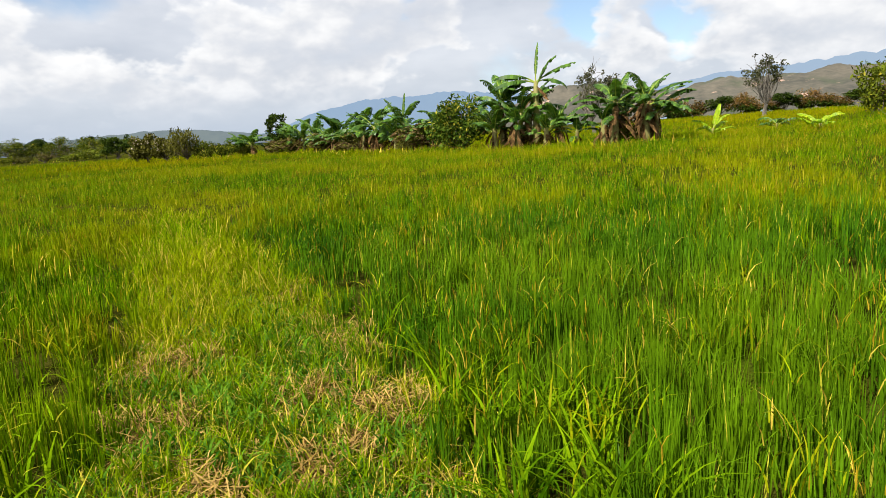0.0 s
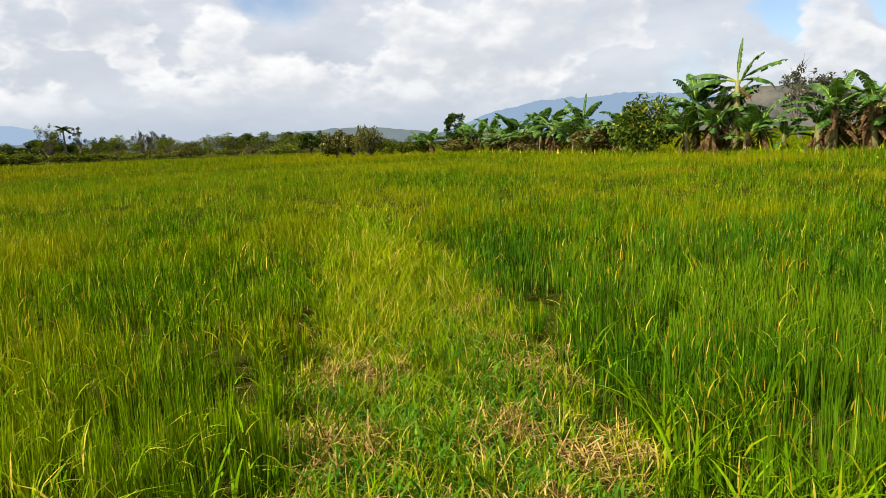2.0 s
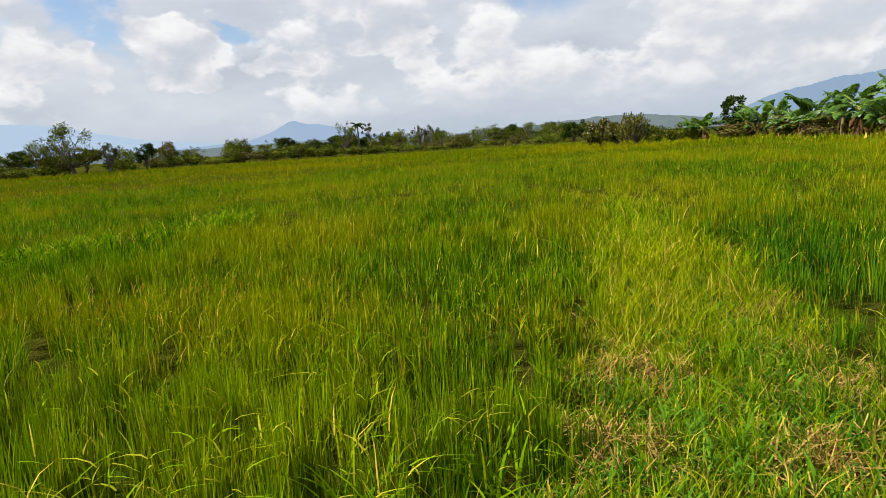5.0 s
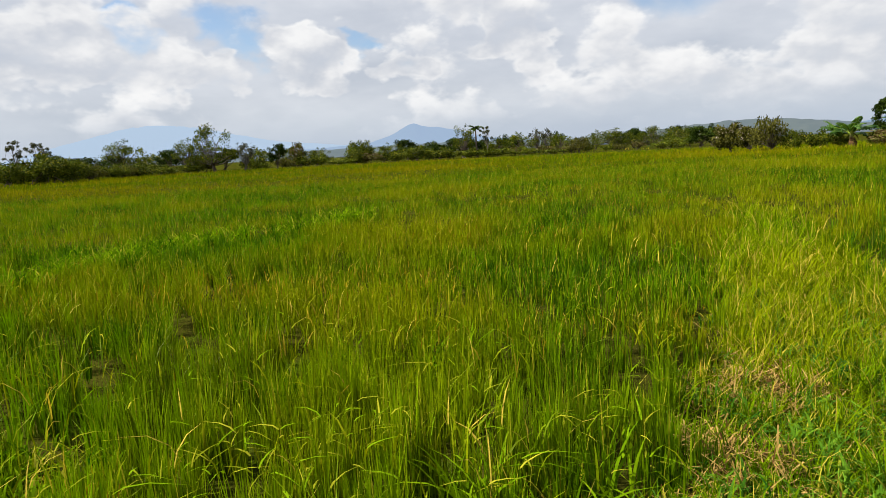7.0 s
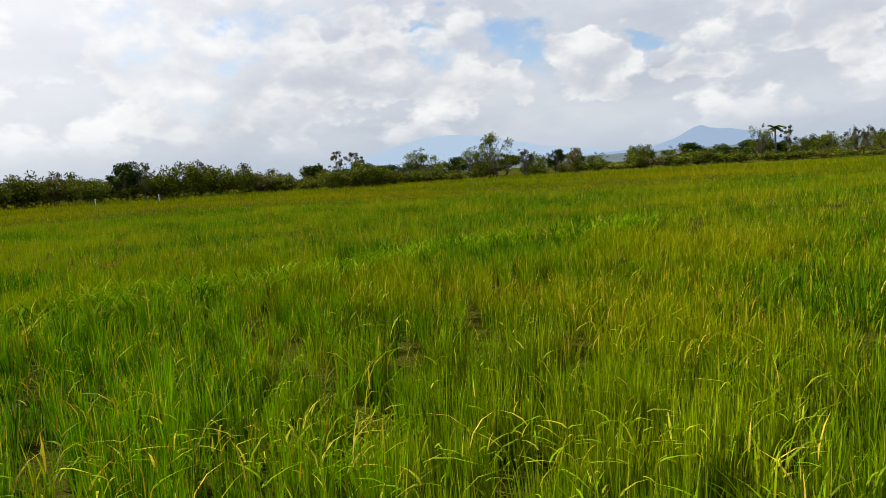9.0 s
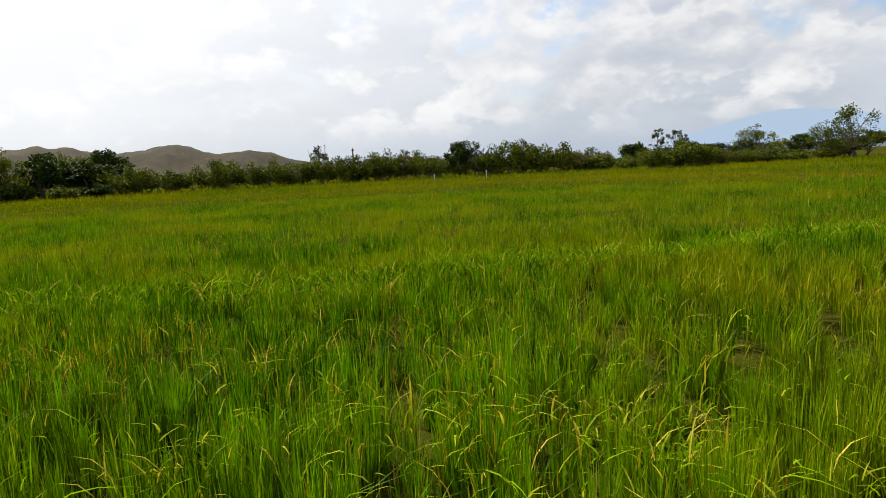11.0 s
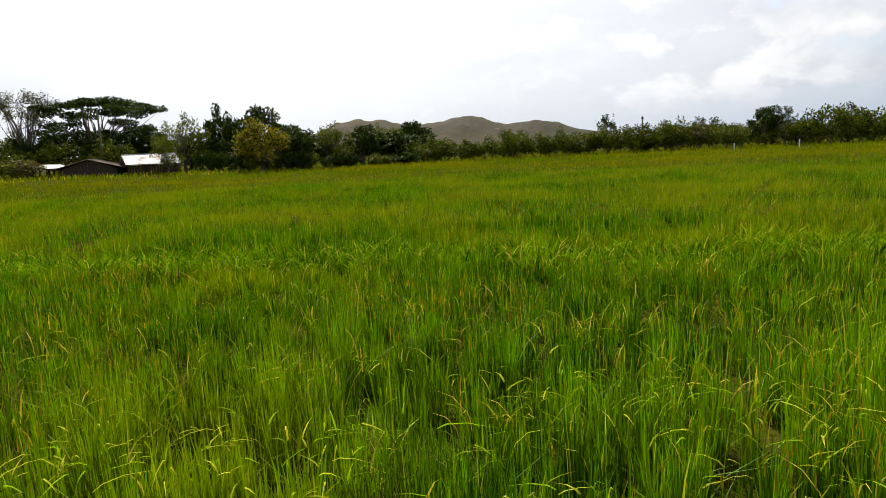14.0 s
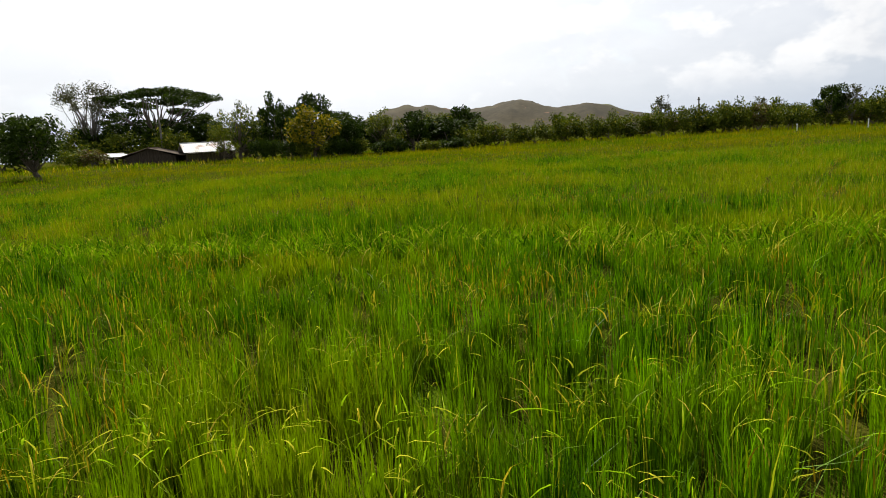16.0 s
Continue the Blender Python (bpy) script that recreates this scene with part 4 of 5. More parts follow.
def banana_plant(x, y, crown, seed, leaves=8, length=1.9, dead=7, lean=0.0, stem=0.13, mat=None, explicit=(), spread=(0.3, 1.35)):
    """A banana plant: stem of wrapped sheaths, torn leaves, and a skirt of dead leaves hanging on the stem."""
    rng = np.random.RandomState(seed)
    mat = mat or BANANA
    z = float(rise(x, y))
    top = thing("banana_plant", "banana plant with torn green leaves and brown dead leaves" if dead else "young banana plant with bright green leaves", "banana plant", "banana plants along the field", Matrix.Translation((x, y, z)))
    crown = crown - z
    verts, faces = [], []
    lx = lean * crown
    tube(verts, faces, [(0, 0, -0.1), (lx * 0.3, 0, crown * 0.35), (lx * 0.7, 0, crown * 0.75), (lx, 0, crown)], [stem * 1.25, stem, stem * 0.75, stem * 0.5], 9)
    link_mesh("stem", verts, faces, BANANA_STEM, top, smooth=True)
    for turn, lift, ln, droop in explicit:
        banana_leaf(top, (lx, 0, crown - 0.05), radians(turn), radians(lift), ln, 0.34 * ln, droop, rng, mat, torn=0.35)
    for i in range(leaves):
        ln = length * rng.uniform(0.75, 1.1)
        turn = i * 2.4 + rng.uniform(-0.4, 0.4)
        banana_leaf(top, (lx, 0, crown - rng.uniform(0.02, 0.25) - 0.3 * crown * rng.uniform(0, 1) ** 2), turn, rng.uniform(*spread), ln, 0.33 * ln, rng.uniform(0.7, 1.7), rng, mat)
    for i in range(int(dead * 1.7)):
        ln = length * rng.uniform(0.35, 0.85)
        k = rng.uniform(0.40, 0.95)
        banana_leaf(top, (lx * k, 0, crown * k), rng.uniform(0, 6.28), rng.uniform(-1.5, -0.2), ln, rng.uniform(0.10, 0.24) * ln, rng.uniform(0.2, 1.5), rng, BANANA_DEAD, "dead_leaf", 0.95)
    return top


banana_plant(2.8, 26.3, 3.25, 1, 2, 1.6, 8, 0.0, 0.15, None, ((12, 88, 1.5, 0.12), (8, 34, 1.75, 0.5), (-4, 18, 1.4, 1.6), (176, 30, 1.7, 1.1), (186, 12, 1.9, 1.0)))
banana_plant(1.5, 27.0, 2.75, 2, 13, 1.8, 14, -0.02)
banana_plant(2.2, 26.7, 2.1, 3, 12, 1.6, 18)
banana_plant(2.0, 26.0, 1.7, 31, 9, 1.4, 14)
banana_plant(3.6, 26.1, 1.7, 4, 11, 1.4, 18)
banana_plant(3.1, 25.7, 1.5, 5, 9, 1.2, 16)
banana_plant(1.1, 26.4, 1.7, 32, 11, 1.5, 10)
banana_plant(2.6, 27.4, 2.3, 35, 11, 1.8, 8)
banana_plant(6.0, 25.4, 1.9, 36, 9, 1.5, 12)
banana_plant(7.1, 24.9, 2.0, 37, 9, 1.6, 10)
banana_plant(4.35, 26.1, 1.4, 6, 8, 1.0, 3, 0, 0.08)
banana_plant(5.55, 24.9, 2.3, 7, 8, 1.5, 20, 0.03, 0.16, None, ((40, 62, 1.3, 0.4), (175, 15, 1.6, 0.7)))
banana_plant(5.2, 25.2, 1.7, 8, 9, 1.3, 18)
banana_plant(6.6, 24.5, 2.3, 9, 9, 1.5, 26, 0.0, 0.20, None, ((12, 28, 1.9, 0.5), (2, -5, 1.6, 0.9), (160, 50, 1.5, 1.3)))
banana_plant(6.75, 24.6, 2.5, 10, 1, 1.4, 20, 0.0, 0.16)
banana_plant(9.5, 25.7, 1.05, 11, 7, 0.95, 0, 0, 0.07, BANANA_YOUNG, ((30, 75, 1.0, 0.2),), (0.6, 1.3))
banana_plant(12.6, 27.2, 1.1, 12, 6, 0.9, 0, 0, 0.06, None, (), (0.5, 1.3))
banana_plant(12.6, 23.9, 1.05, 13, 8, 0.95, 0, 0, 0.07, BANANA_YOUNG, (), (0.5, 1.3))
banana_plant(-1.5, 36.5, 1.9, 14, 11, 1.9, 10)
banana_plant(-2.6, 38.0, 1.6, 15, 11, 1.8, 12)
banana_plant(-3.9, 40.4, 2.2, 16, 9, 2.0, 14, 0, 0.17, None, ((25, 86, 1.8, 0.15), (165, 62, 1.9, 0.4)))
banana_plant(-3.2, 39.2, 1.3, 41, 10, 1.8, 8)
banana_plant(-6.2, 44.1, 2.1, 17, 14, 2.4, 12)
banana_plant(-7.2, 45.5, 1.9, 18, 13, 2.3, 10)
banana_plant(-5.0, 43.5, 1.7, 19, 13, 2.2, 10)
banana_plant(-4.6, 42.0, 1.4, 42, 11, 2.0, 8)
banana_plant(-9.7, 49.6, 2.0, 20, 13, 2.3, 9)
banana_plant(-8.6, 48.4, 1.7, 21, 13, 2.2, 9)
banana_plant(-10.4, 50.6, 1.4, 43, 11, 2.0, 6)
banana_plant(-13.8, 54.9, 2.0, 22, 13, 2.4, 8)
banana_plant(-12.4, 53.4, 1.7, 23, 12, 2.2, 8)
banana_plant(-15.6, 57.0, 1.7, 33, 12, 2.2, 6)
banana_plant(-11.2, 51.7, 1.5, 34, 11, 2.0, 6)
banana_plant(-19.8, 59.4, 1.6, 24, 12, 2.3, 5)
banana_plant(-21.0, 60.5, 1.4, 25, 11, 2.0, 5)


# ---- hills and mountains ----
def ridge(name, label, dist, depth, keys, mat, seed, rough=0.09):
    """A range of hills: keys are azimuths (degrees left of +y) and crest heights; it falls off to both sides and is cut by gullies."""
    az = np.array([k[0] for k in keys], float)
    zs = np.array([k[1] for k in keys], float)
    n, rows = 280, 16
    a = np.linspace(az[0], az[-1], n)
    crest = np.interp(a, az, zs)
    crest = np.convolve(np.pad(crest, 2, "edge"), np.ones(5) / 5, "valid")
    verts, faces = [], []
    for j in range(rows):
        u = j / (rows - 1)
        prof = math.sin(math.pi * (0.02 + 0.96 * u)) ** 1.1 if u < 0.5 else math.cos(math.pi * (u - 0.5)) ** 0.9
        for i in range(n):
            d = dist + (u - 0.5) * depth
            x, y = -d * math.sin(radians(a[i])), d * math.cos(radians(a[i]))
            g = noise.fractal(Vector((x, y, seed * 31.0)) * (9.0 / depth), 1.0, 2.0, 5)
            verts.append((x, y, max(-4.0, crest[i] * (prof + rough * g * (1 - 0.6 * prof) + rough * 0.5 * g))))
    for j in range(rows - 1):
        for i in range(n - 1):
            o = j * n + i
            faces.append((o, o + 1, o + n + 1, o + n))
    ob = link_mesh(name, verts, faces, mat, smooth=True)
    return tagged(ob, label, "hill", kind="structure")


ridge("backdrop_dry_hills", "long bare brownish hills with dry grass", 900, 420, ((-50, 52), (-36, 50), (-29, 47), (-25, 45), (-21.4, 46), (-17.6, 38), (-14, 44), (-10.3, 52), (-6, 40), (-1, 18), (3, -4)), DRY_HILL, 1, 0.2)
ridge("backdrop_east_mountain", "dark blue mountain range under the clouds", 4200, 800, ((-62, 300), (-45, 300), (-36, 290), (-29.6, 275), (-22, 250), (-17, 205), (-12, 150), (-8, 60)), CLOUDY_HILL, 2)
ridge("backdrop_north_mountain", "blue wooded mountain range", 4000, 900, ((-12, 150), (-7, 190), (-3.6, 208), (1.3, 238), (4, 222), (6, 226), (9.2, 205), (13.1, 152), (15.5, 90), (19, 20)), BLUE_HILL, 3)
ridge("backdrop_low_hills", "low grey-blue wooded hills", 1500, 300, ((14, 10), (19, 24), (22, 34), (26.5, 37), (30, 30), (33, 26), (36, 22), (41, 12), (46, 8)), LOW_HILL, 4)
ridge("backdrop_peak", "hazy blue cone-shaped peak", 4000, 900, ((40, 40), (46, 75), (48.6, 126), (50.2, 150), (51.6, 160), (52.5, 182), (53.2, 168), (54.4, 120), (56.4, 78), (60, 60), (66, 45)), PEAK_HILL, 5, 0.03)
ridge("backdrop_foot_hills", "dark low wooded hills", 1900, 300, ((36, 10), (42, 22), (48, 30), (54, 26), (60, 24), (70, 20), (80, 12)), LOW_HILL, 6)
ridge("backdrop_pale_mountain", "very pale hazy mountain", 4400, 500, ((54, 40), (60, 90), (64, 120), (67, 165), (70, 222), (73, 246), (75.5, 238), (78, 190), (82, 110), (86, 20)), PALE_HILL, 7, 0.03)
ridge("backdrop_south_hills", "rounded grassy hills with reddish bare slopes", 700, 260, ((104, 1), (110, 6), (114.4, 17), (115.9, 23.5), (118, 29.5), (119.2, 28), (120.6, 25.5), (121.7, 29.5), (123.6, 35), (125.6, 34), (127.3, 28.5), (128.8, 28), (130.5, 33), (131.4, 36), (132.4, 34), (133.6, 37), (134.4, 33), (135.4, 34), (138, 20), (145, 8), (160, 4)), NEAR_HILL, 8, 0.12)


# ---- yard: sheds, poles, stakes ----
def box_part(name, size, place, mat, parent, label="", turn=0.0):
    bm = bmesh.new()
    bmesh.ops.create_cube(bm, size=1.0)
    bmesh.ops.scale(bm, vec=size, verts=bm.verts)
    bmesh.ops.bevel(bm, geom=bm.edges[:], offset=min(size) * 0.12, segments=1, affect="EDGES")
    bmesh.ops.transform(bm, matrix=Matrix.Translation(place) @ Matrix.Rotation(turn, 4, "Z"), verts=bm.verts)
    return part(name, bm, mat, parent, label)


def roof_sheet(name, length, run, z_high, z_low, y0, mat, parent, label="", waves=24):
    """A corrugated sheet that slopes from y0 outwards by run; it has a lower face too."""
    verts, faces = [], []
    n = waves * 2
    for lower in (0, 1):
        for i in range(n + 1):
            x = -length / 2 + length * i / n
            w = 0.03 * (i % 2) - 0.02 * lower
            verts += [(x, y0, z_high + w), (x, y0 + run, z_low + w)]
    k = 2 * (n + 1)
    for i in range(n):
        a = 2 * i
        faces += [(a, a + 2, a + 3, a + 1), (k + a + 1, k + a + 3, k + a + 2, k + a)]
    faces += [(0, 1, k + 1, k), (2 * n, k + 2 * n, k + 2 * n + 1, 2 * n + 1)]
    return link_mesh(name, verts, faces, mat, parent, label)


def shed(at, turn, length, depth, eave, peak, roof, label, walls=True):
    top = thing("shed", label, "shed", "", Matrix.Translation((*at, float(rise(*at)))) @ Matrix.Rotation(radians(turn), 4, "Z"))
    for sx in (-0.48, -0.16, 0.16, 0.48):
        for sy in (-0.46, 0.46):
            box_part("post", (0.14, 0.14, eave), (sx * length, sy * depth, eave / 2), PLANKS, top)
    if walls:
        for i in range(int(length / 0.3)):
            box_part("wall_board", (0.27, 0.05, eave * 0.9), (-length * 0.47 + 0.3 * i, 0.44 * depth, eave * 0.45), PLANKS, top)
        for sx in (-0.47, 0.47):
            box_part("side_wall", (0.06, depth * 0.86, eave * 0.95), (sx * length, 0, eave * 0.48), PLANKS, top)
        for sx in (-0.47, 0.47):
            # boarded gable above the side wall
            x0, hw = sx * length, depth * 0.44
            ring = [(-hw, eave * 0.9), (hw, eave * 0.9), (hw, eave + 0.04), (0, peak - 0.06), (-hw, eave + 0.04)]
            v = [(x0 + o, a, b) for o in (-0.03, 0.03) for a, b in ring]
            link_mesh("gable", v, [(4, 3, 2, 1, 0), (5, 6, 7, 8, 9)] + [(i, (i + 1) % 5, 5 + (i + 1) % 5, 5 + i) for i in range(5)], PLANKS, top)
    roof_sheet("roof_sheet", length * 1.1, depth * 0.62, peak, eave, 0, roof, top)
    roof_sheet("roof_sheet", length * 1.1, -depth * 0.62, peak, eave, 0, roof, top)
    box_part("ridge_beam", (length * 1.1, 0.12, 0.08), (0, 0, peak + 0.04), roof, top)
    return top


shed((-37.4, -65.7), -20, 4.8, 4.0, 1.1, 2.1, TIN, "low wooden shed with a pale tin roof")
shed((-33.4, -69.2), 48, 4.2, 5.6, 0.8, 1.75, TIN_RUST, "low dark shed with a rusty gable roof")
shed((-30.3, -72.2), 20, 2.6, 2.0, 1.0, 1.35, WHITE, "small open shelter with a white sheet roof", False)


def utility_pole(x, y, height, label):
    top = thing("utility_pole", label, "pole", "", Matrix.Translation((x, y, float(rise(x, y)))))
    verts, faces = [], []
    tube(verts, faces, [(0, 0, -0.2), (0.02, 0, height * 0.5), (0.05, 0, height)], [0.13, 0.11, 0.08], 8)
    link_mesh("pole", verts, faces, BARK_PALE, top)
    box_part("crossarm", (0.9, 0.09, 0.09), (0.05, 0, height - 0.35), PLANKS, top)
    for sx in (-0.35, 0.35):
        v, f = [], []
        tube(v, f, [(0.05 + sx, 0, height - 0.3), (0.05 + sx, 0, height - 0.12)], [0.05, 0.035], 6)
        link_mesh("insulator", v, f, WHITE, top)


utility_pole(-35.3, -71.1, 7.0, "tall grey wooden utility pole beside the sheds")
utility_pole(-91.0, -31.8, 4.9, "grey wooden pole behind the hedge")


def stake(x, y, height):
    top = thing("marker_stake", "white painted stake at the field's edge", "stake", "white stakes", Matrix.Translation((x, y, float(rise(x, y)))))
    box_part("post", (0.09, 0.09, height), (0, 0, height / 2), WHITE, top)
    box_part("cap", (0.13, 0.12, 0.15), (0.02, 0, height - 0.09), WHITE, top)


stake(-77.6, -10.5, 0.9)
stake(-80.5, -17.5, 0.75)


# ---- path, weeds and litter ----
BARE_SPOTS = [(-0.80, 4.45, 0.36), (-1.0, 4.9, 0.30), (-1.6, 5.9, 0.34), (-2.05, 4.1, 0.26), (-0.95, 3.5, 0.22), (-0.5, 3.25, 0.28), (-1.72, 3.1, 0.22), (-0.7, 2.7, 0.22), (-2.9, 7.6, 0.3), (-1.2, 2.5, 0.18)]


def bare(x, y):
    """1 where straw and soil show between the path's weeds."""
    out = np.zeros_like(x)
    for a, b, r in BARE_SPOTS:
        out = np.maximum(out, 1 - np.hypot(x - a, y - b) / (2.2 * r))
    return smooth01((out + 0.55 * ripple(x, y, 0.45, 17) + 0.35 * ripple(x, y, 0.16, 18) - 0.42) / 0.5)


def rim(x, y):
    """0 in the middle of the path, 1 at its rims."""
    d, h = line_distance(x, y, PATH, PATH_HALF)
    return smooth01((d / np.maximum(h, 0.1) - 0.35) / 0.45)


def path_growth():
    r = np.random.RandomState(5)
    x, y = scatter(0.8, 15.5, -20, 60, 3200, 61)
    d = np.hypot(x, y)
    keep = (on_path(x, y) > 0.3) & (r.uniform(0, 1, len(x)) < np.clip(1.4 - d / 9.0, 0.22, 1)) & (r.uniform(0, 1, len(x)) > 0.35 * bare(x, y))
    x, y = x[keep], y[keep]
    n = len(x)
    lush = 0.75 + 0.45 * ripple(x, y, 0.5, 74)
    ob = blades("path_grass", x, y, rise(x, y), r.uniform(0.06, 0.30, n) * np.clip(lush, 0.4, 1.6) * np.interp(np.hypot(x, y), (4.0, 8.0), (1.0, 1.9)), r.uniform(0.004, 0.009, n) * np.where(np.hypot(x, y) > 7, 1.7, 1), np.abs(r.normal(0.55, 0.3, n)), 3, PATH_GRASS, 72)
    tagged(ob, "short trodden yellow-green grass on the field path", "grass", kind="stuff")
    # small broad leaves of creeping weeds
    x, y = scatter(0.8, 14.0, -20, 60, 1700, 67)
    keep = (on_path(x, y) > 0.3) & (ripple(x, y, 0.8, 75) > -0.45 + 0.6 * rim(x, y)) & (bare(x, y) < 0.7)
    x, y = x[keep], y[keep]
    n = len(x)
    ob = blades("creeping_weeds", x, y, rise(x, y) + r.uniform(0.0, 0.08, n), r.uniform(0.04, 0.14, n), r.uniform(0.006, 0.018, n), np.abs(r.normal(0.9, 0.3, n)), 3, CREEPER, 76)
    tagged(ob, "low bright green broad-leaved weeds on the path", "weeds", kind="stuff")
    x, y = scatter(2.6, 5.5, 70, 100, 900, 69)
    keep = np.hypot(x + 3.8, y - 0.5) < 0.42 * (1 + 0.4 * ripple(x, y, 0.4, 25))
    x, y = x[keep], y[keep]
    n = len(x)
    ob = blades("creeping_weeds", x, y, rise(x, y) + r.uniform(0.0, 0.14, n), r.uniform(0.05, 0.14, n), r.uniform(0.012, 0.026, n), np.abs(r.normal(0.8, 0.3, n)), 3, LUSH, 77)
    tagged(ob, "patch of low yellow-green weeds in a gap in the rice", "weeds", kind="stuff")
    # straw lies about on the soil
    x, y = scatter(0.8, 12.0, -20, 60, 6500, 63)
    d = np.hypot(x, y)
    keep = (on_path(x, y) > 0.2) & (r.uniform(0, 1, len(x)) < 0.03 + 0.10 * rim(x, y) + 0.42 * bare(x, y)) & (r.uniform(0, 1, len(x)) < np.clip(1.5 - d / 8, 0.2, 1))
    x, y = x[keep], y[keep]
    n = len(x)
    a, ln, w = r.uniform(0, 6.28, n), r.uniform(0.02, 0.08, n) * r.choice((1.0, 1.0, 1.6), n), r.uniform(0.0015, 0.0040, n)
    z = rise(x, y) + r.uniform(0.01, 0.07, n) + 0.07 * bare(x, y) * r.uniform(0.2, 1.0, n)
    dx, dy, dz = np.cos(a) * ln, np.sin(a) * ln, r.normal(0, 0.03, n)
    v = np.stack([np.stack([x - dx + dy / ln * w, y - dy - dx / ln * w, z - dz], 1), np.stack([x - dx - dy / ln * w, y - dy + dx / ln * w, z - dz], 1),
                  np.stack([x + dx - dy / ln * w, y + dy + dx / ln * w, z + dz], 1), np.stack([x + dx + dy / ln * w, y + dy - dx / ln * w, z + dz], 1)], 1).reshape(-1, 3)
    ob = quads_mesh("straw_litter", v, np.arange(n * 4).reshape(-1, 4), STRAW)
    tagged(ob, "dry yellow-brown straw lying on the path", "straw", kind="stuff")


path_growth()


def levee_growth():
    r = np.random.RandomState(6)
    x, y = scatter(5.5, 15.0, 40, 172, 520, 64)
    d, _ = line_distance(x, y, LEVEE)
    keep = (d < 0.75 + 0.35 * ripple(x, y, 2.0, 14)) & (ripple(x, y, 0.7, 18) + 0.6 * ripple(x, y, 2.5, 19) > 0.0)
    x, y = x[keep], y[keep]
    n = len(x)
    ob = blades("levee_grass", x, y, rise(x, y), r.uniform(0.32, 0.62, n), r.uniform(0.016, 0.034, n), np.abs(r.normal(0.75, 0.25, n)), 3, LUSH, 73)
    tagged(ob, "bright broad-leaved weeds along the low levee in the rice", "weeds", kind="stuff")


levee_growth()


def verge():
    """Tall weeds along the yard and the hedges, where the field ends."""
    r = np.random.RandomState(9)
    x, y = [], []
    for line, w, k in ((VERGE_YARD, 2.6, 300), (VERGE_BANANAS, 1.6, 420), (HEDGE_LINE[:15], 1.6, 60)):
        for (ax, ay), (bx, by) in zip(line, line[1:]):
            n = int(math.hypot(bx - ax, by - ay) * k / 10)
            t = r.uniform(0, 1, n)
            x.append(ax + (bx - ax) * t + r.normal(0, w * 0.5, n))
            y.append(ay + (by - ay) * t + r.normal(0, w * 0.5, n))
    x, y = np.concatenate(x), np.concatenate(y)
    n = len(x)
    ob = blades("verge_weeds", x, y, rise(x, y), r.uniform(0.3, 0.75, n) * (0.8 + 0.3 * ripple(x, y, 3.0, 86)), r.uniform(0.05, 0.11, n), np.abs(r.normal(0.4, 0.25, n)), 2, WEED, 87)
    tagged(ob, "tall yellow-green weeds where the field ends", "weeds", kind="stuff")


VERGE_BANANAS = [(-24.0, 58.5), (-13.0, 50.5), (-6.5, 41.5), (-2.0, 34.0), (0.5, 27.0), (3.5, 24.6), (7.2, 23.4)]
VERGE_YARD = [(-14.0, -66.0), (-24.0, -66.5), (-31.0, -64.0), (-36.5, -61.0), (-44.0, -56.0)]
verge()


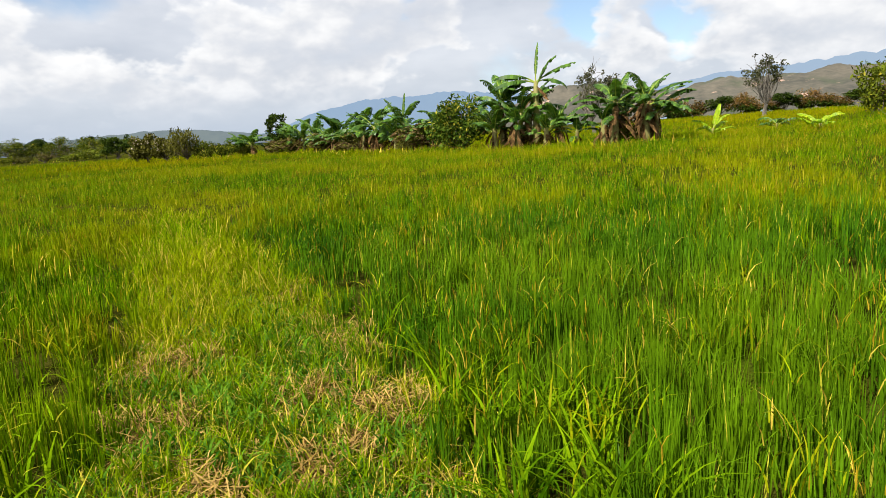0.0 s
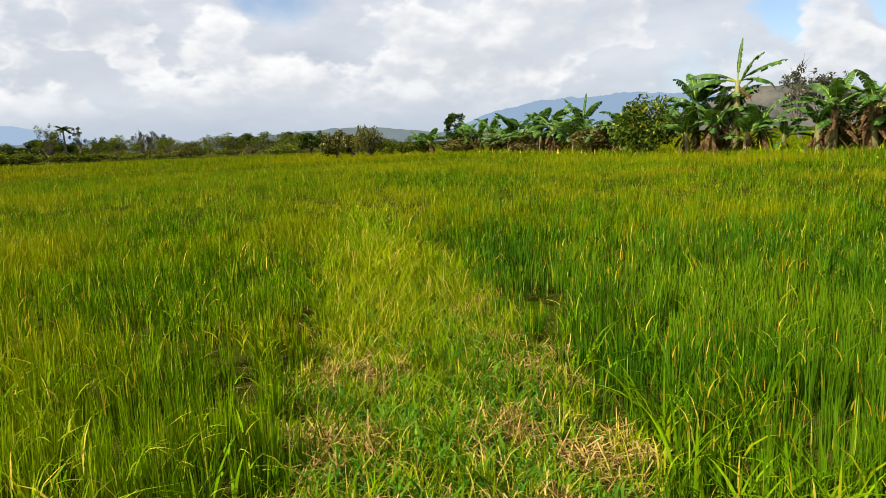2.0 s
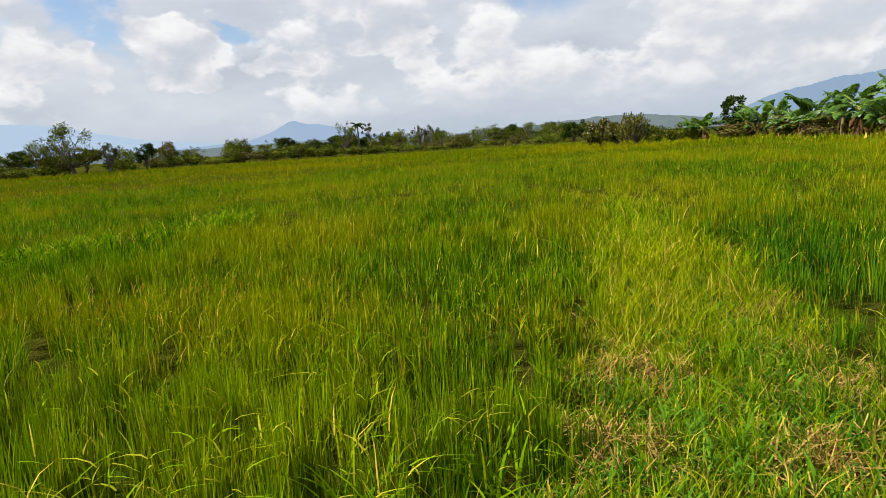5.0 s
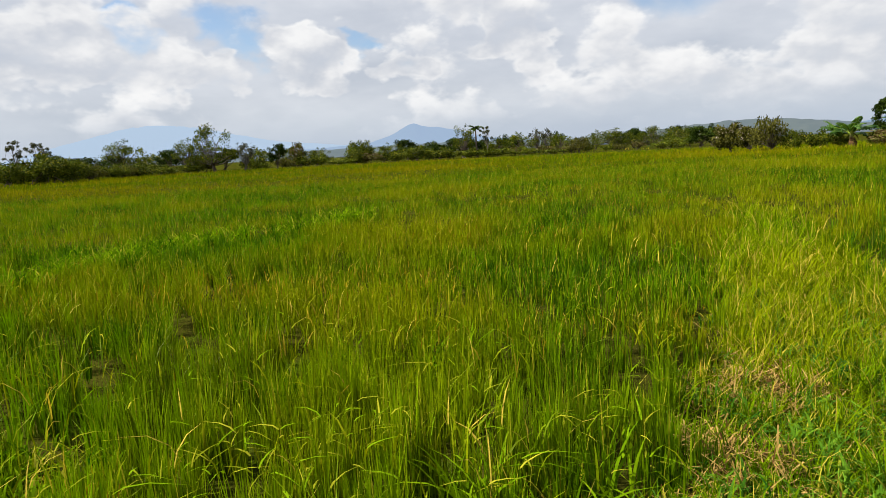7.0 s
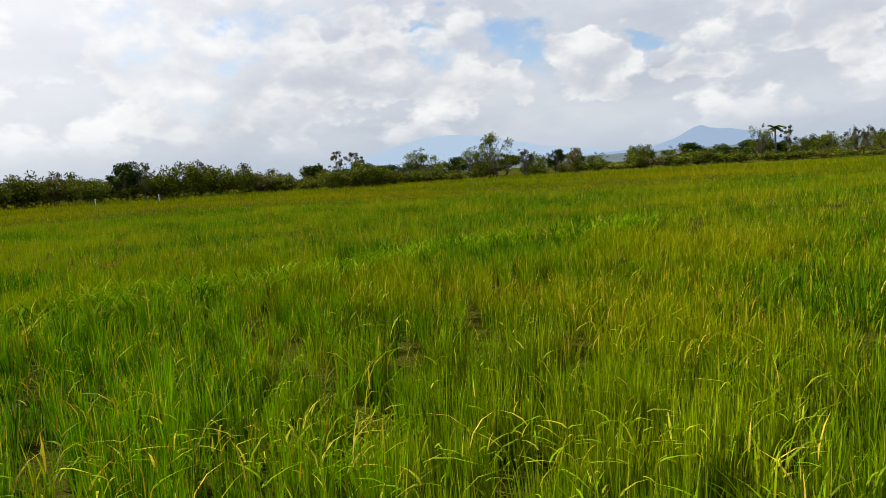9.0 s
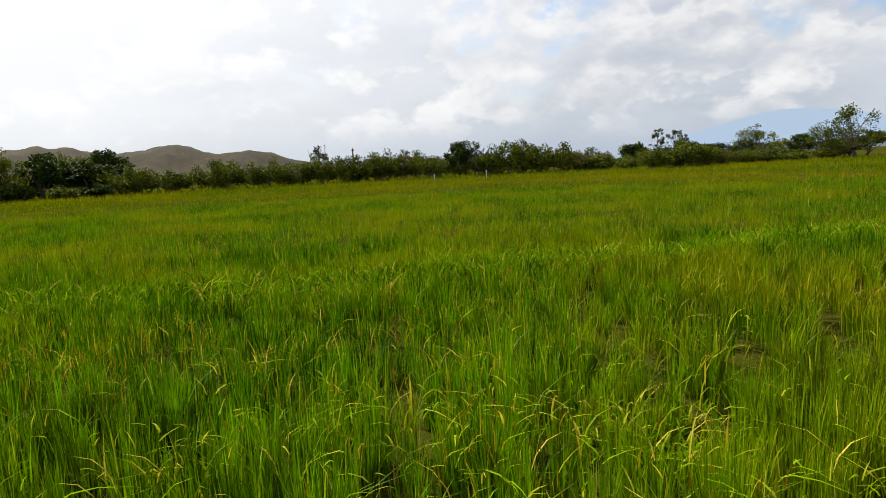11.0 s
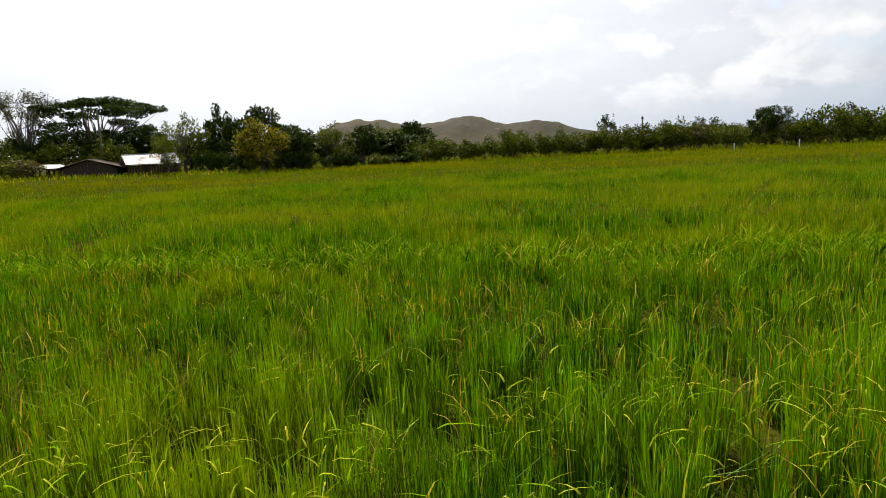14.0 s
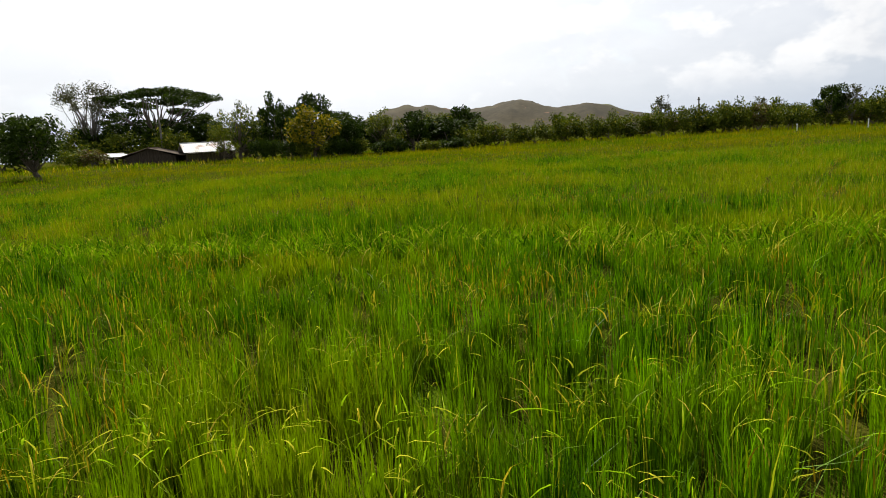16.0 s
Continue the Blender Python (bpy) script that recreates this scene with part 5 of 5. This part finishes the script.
def seed_heads():
    """Yellowish grass heads that stand above the rice in drifts, and broken dry leaves lying in it."""
    r = np.random.RandomState(8)
    for r0, r1, density, wide, seed in ((1.6, 9.0, 70, 1.0, 66), (9.0, 30.0, 46, 1.9, 166)):
        x, y = scatter(r0, r1, -45, 175, density * 1.6, seed)
        keep = (on_path(x, y) < 0.5) & (ripple(x, y, 4.5, 81) + 0.5 * ripple(x, y, 1.0, 83) + r.normal(0, 0.2, len(x)) > 0.30)
        x, y = x[keep], y[keep]
        n = len(x)
        ob = blades("seed_heads", x, y, crop_height(x, y) + rise(x, y) - r.uniform(0.0, 0.12, n), r.uniform(0.05, 0.13, n), r.uniform(0.004, 0.008, n) * wide, np.abs(r.normal(0.4, 0.35, n)), 3 if wide < 1.5 else 1, SEEDS, seed + 16)
        tagged(ob, "yellow-brown seed heads and dry leaves among the rice", "grass", kind="stuff")
    for r0, r1, density, seed in ((1.5, 5.0, 190, 69), (5.0, 9.0, 70, 169)):
        x, y = scatter(r0, r1, -42, 175, density, seed)
        keep = (on_path(x, y) < 0.5) & (ripple(x, y, 1.5, 88) + 0.6 * ripple(x, y, 0.5, 89) + r.normal(0, 0.25, len(x)) > 0.25)
        x, y = x[keep], y[keep]
        n = len(x)
        ob = blades("field_weeds", x, y, rise(x, y) + 0.55 * crop_height(x, y), r.uniform(0.14, 0.26, n), r.uniform(0.006, 0.013, n), np.abs(r.normal(0.65, 0.25, n)), 3, WEED, seed + 18)
        tagged(ob, "yellow-green arching weed grass growing among the rice", "weeds", kind="stuff")
    for r0, r1, density, seed in ((1.6, 3.7, 95, 68), (3.7, 6.0, 24, 168)):
        x, y = scatter(r0, r1, 8, 175, density, seed)
        keep = (on_path(x, y) < 0.5) & (ripple(x, y, 1.3, 84) + r.normal(0, 0.25, len(x)) > -0.05)
        x, y = x[keep], y[keep]
        n = len(x)
        ob = blades("broken_leaves", x, y, crop_height(x, y) + rise(x, y) - r.uniform(0.0, 0.16, n), r.uniform(0.02, 0.07, n), r.uniform(0.006, 0.013, n), r.uniform(1.5, 4.5, n), 3, DRY_BLADE, seed + 17, r.uniform(0.2, 1.0, n))
        tagged(ob, "pale yellow broken leaves lying in the rice", "dry leaves", kind="stuff")


seed_heads()


def grass_tuft(seed):
    rng = np.random.RandomState(seed)
    top = thing("grass_tuft", "tuft of coarse grass with long arching leaves", "grass", "coarse grass tufts along the path")
    n = 26
    ob = blades("leaves", rng.normal(0, 0.05, n), rng.normal(0, 0.05, n), np.zeros(n), rng.uniform(0.22, 0.50, n), rng.uniform(0.012, 0.024, n), np.abs(rng.normal(0.55, 0.22, n)), 6, COARSE, seed, 1.2, top)
    return top


TUFTS = [grass_tuft(90 + i) for i in range(4)]
TUFT_PLACES = [(-0.05, 2.6), (0.15, 2.3), (-0.3, 3.2), (0.3, 2.9), (-0.55, 3.9), (0.1, 3.6), (-0.75, 4.4), (-1.05, 5.0), (-1.85, 3.0), (-2.05, 3.5), (-2.3, 4.3), (-1.95, 2.4), (-2.9, 5.2), (-1.6, 6.1), (-2.4, 7.4), (-3.6, 6.6), (-1.75, 1.9), (0.55, 2.2)]
placed = random.Random(4)
for i in range(58):
    # most tufts stand on the path's right-hand rim, some in the rice
    t = placed.random() ** 1.4
    TUFT_PLACES.append((0.35 - 3.2 * t + placed.gauss(0, 0.28), 2.2 + 5.2 * t + placed.gauss(0, 0.3)) if i % 6 else (placed.uniform(-4.5, 0.4), placed.uniform(1.8, 5.0)))
TUFT_PLACES = [p for p in TUFT_PLACES if line_distance(p[0], p[1], PATH)[0] > 0.86]
for i, (x, y) in enumerate(TUFT_PLACES):
    m = Matrix.Translation((x, y, float(rise(x, y)))) @ Matrix.Rotation(i * 2.2, 4, "Z")
    if i < 4:
        TUFTS[i].matrix_basis = m
    else:
        copy_thing(TUFTS[i % 4], m)
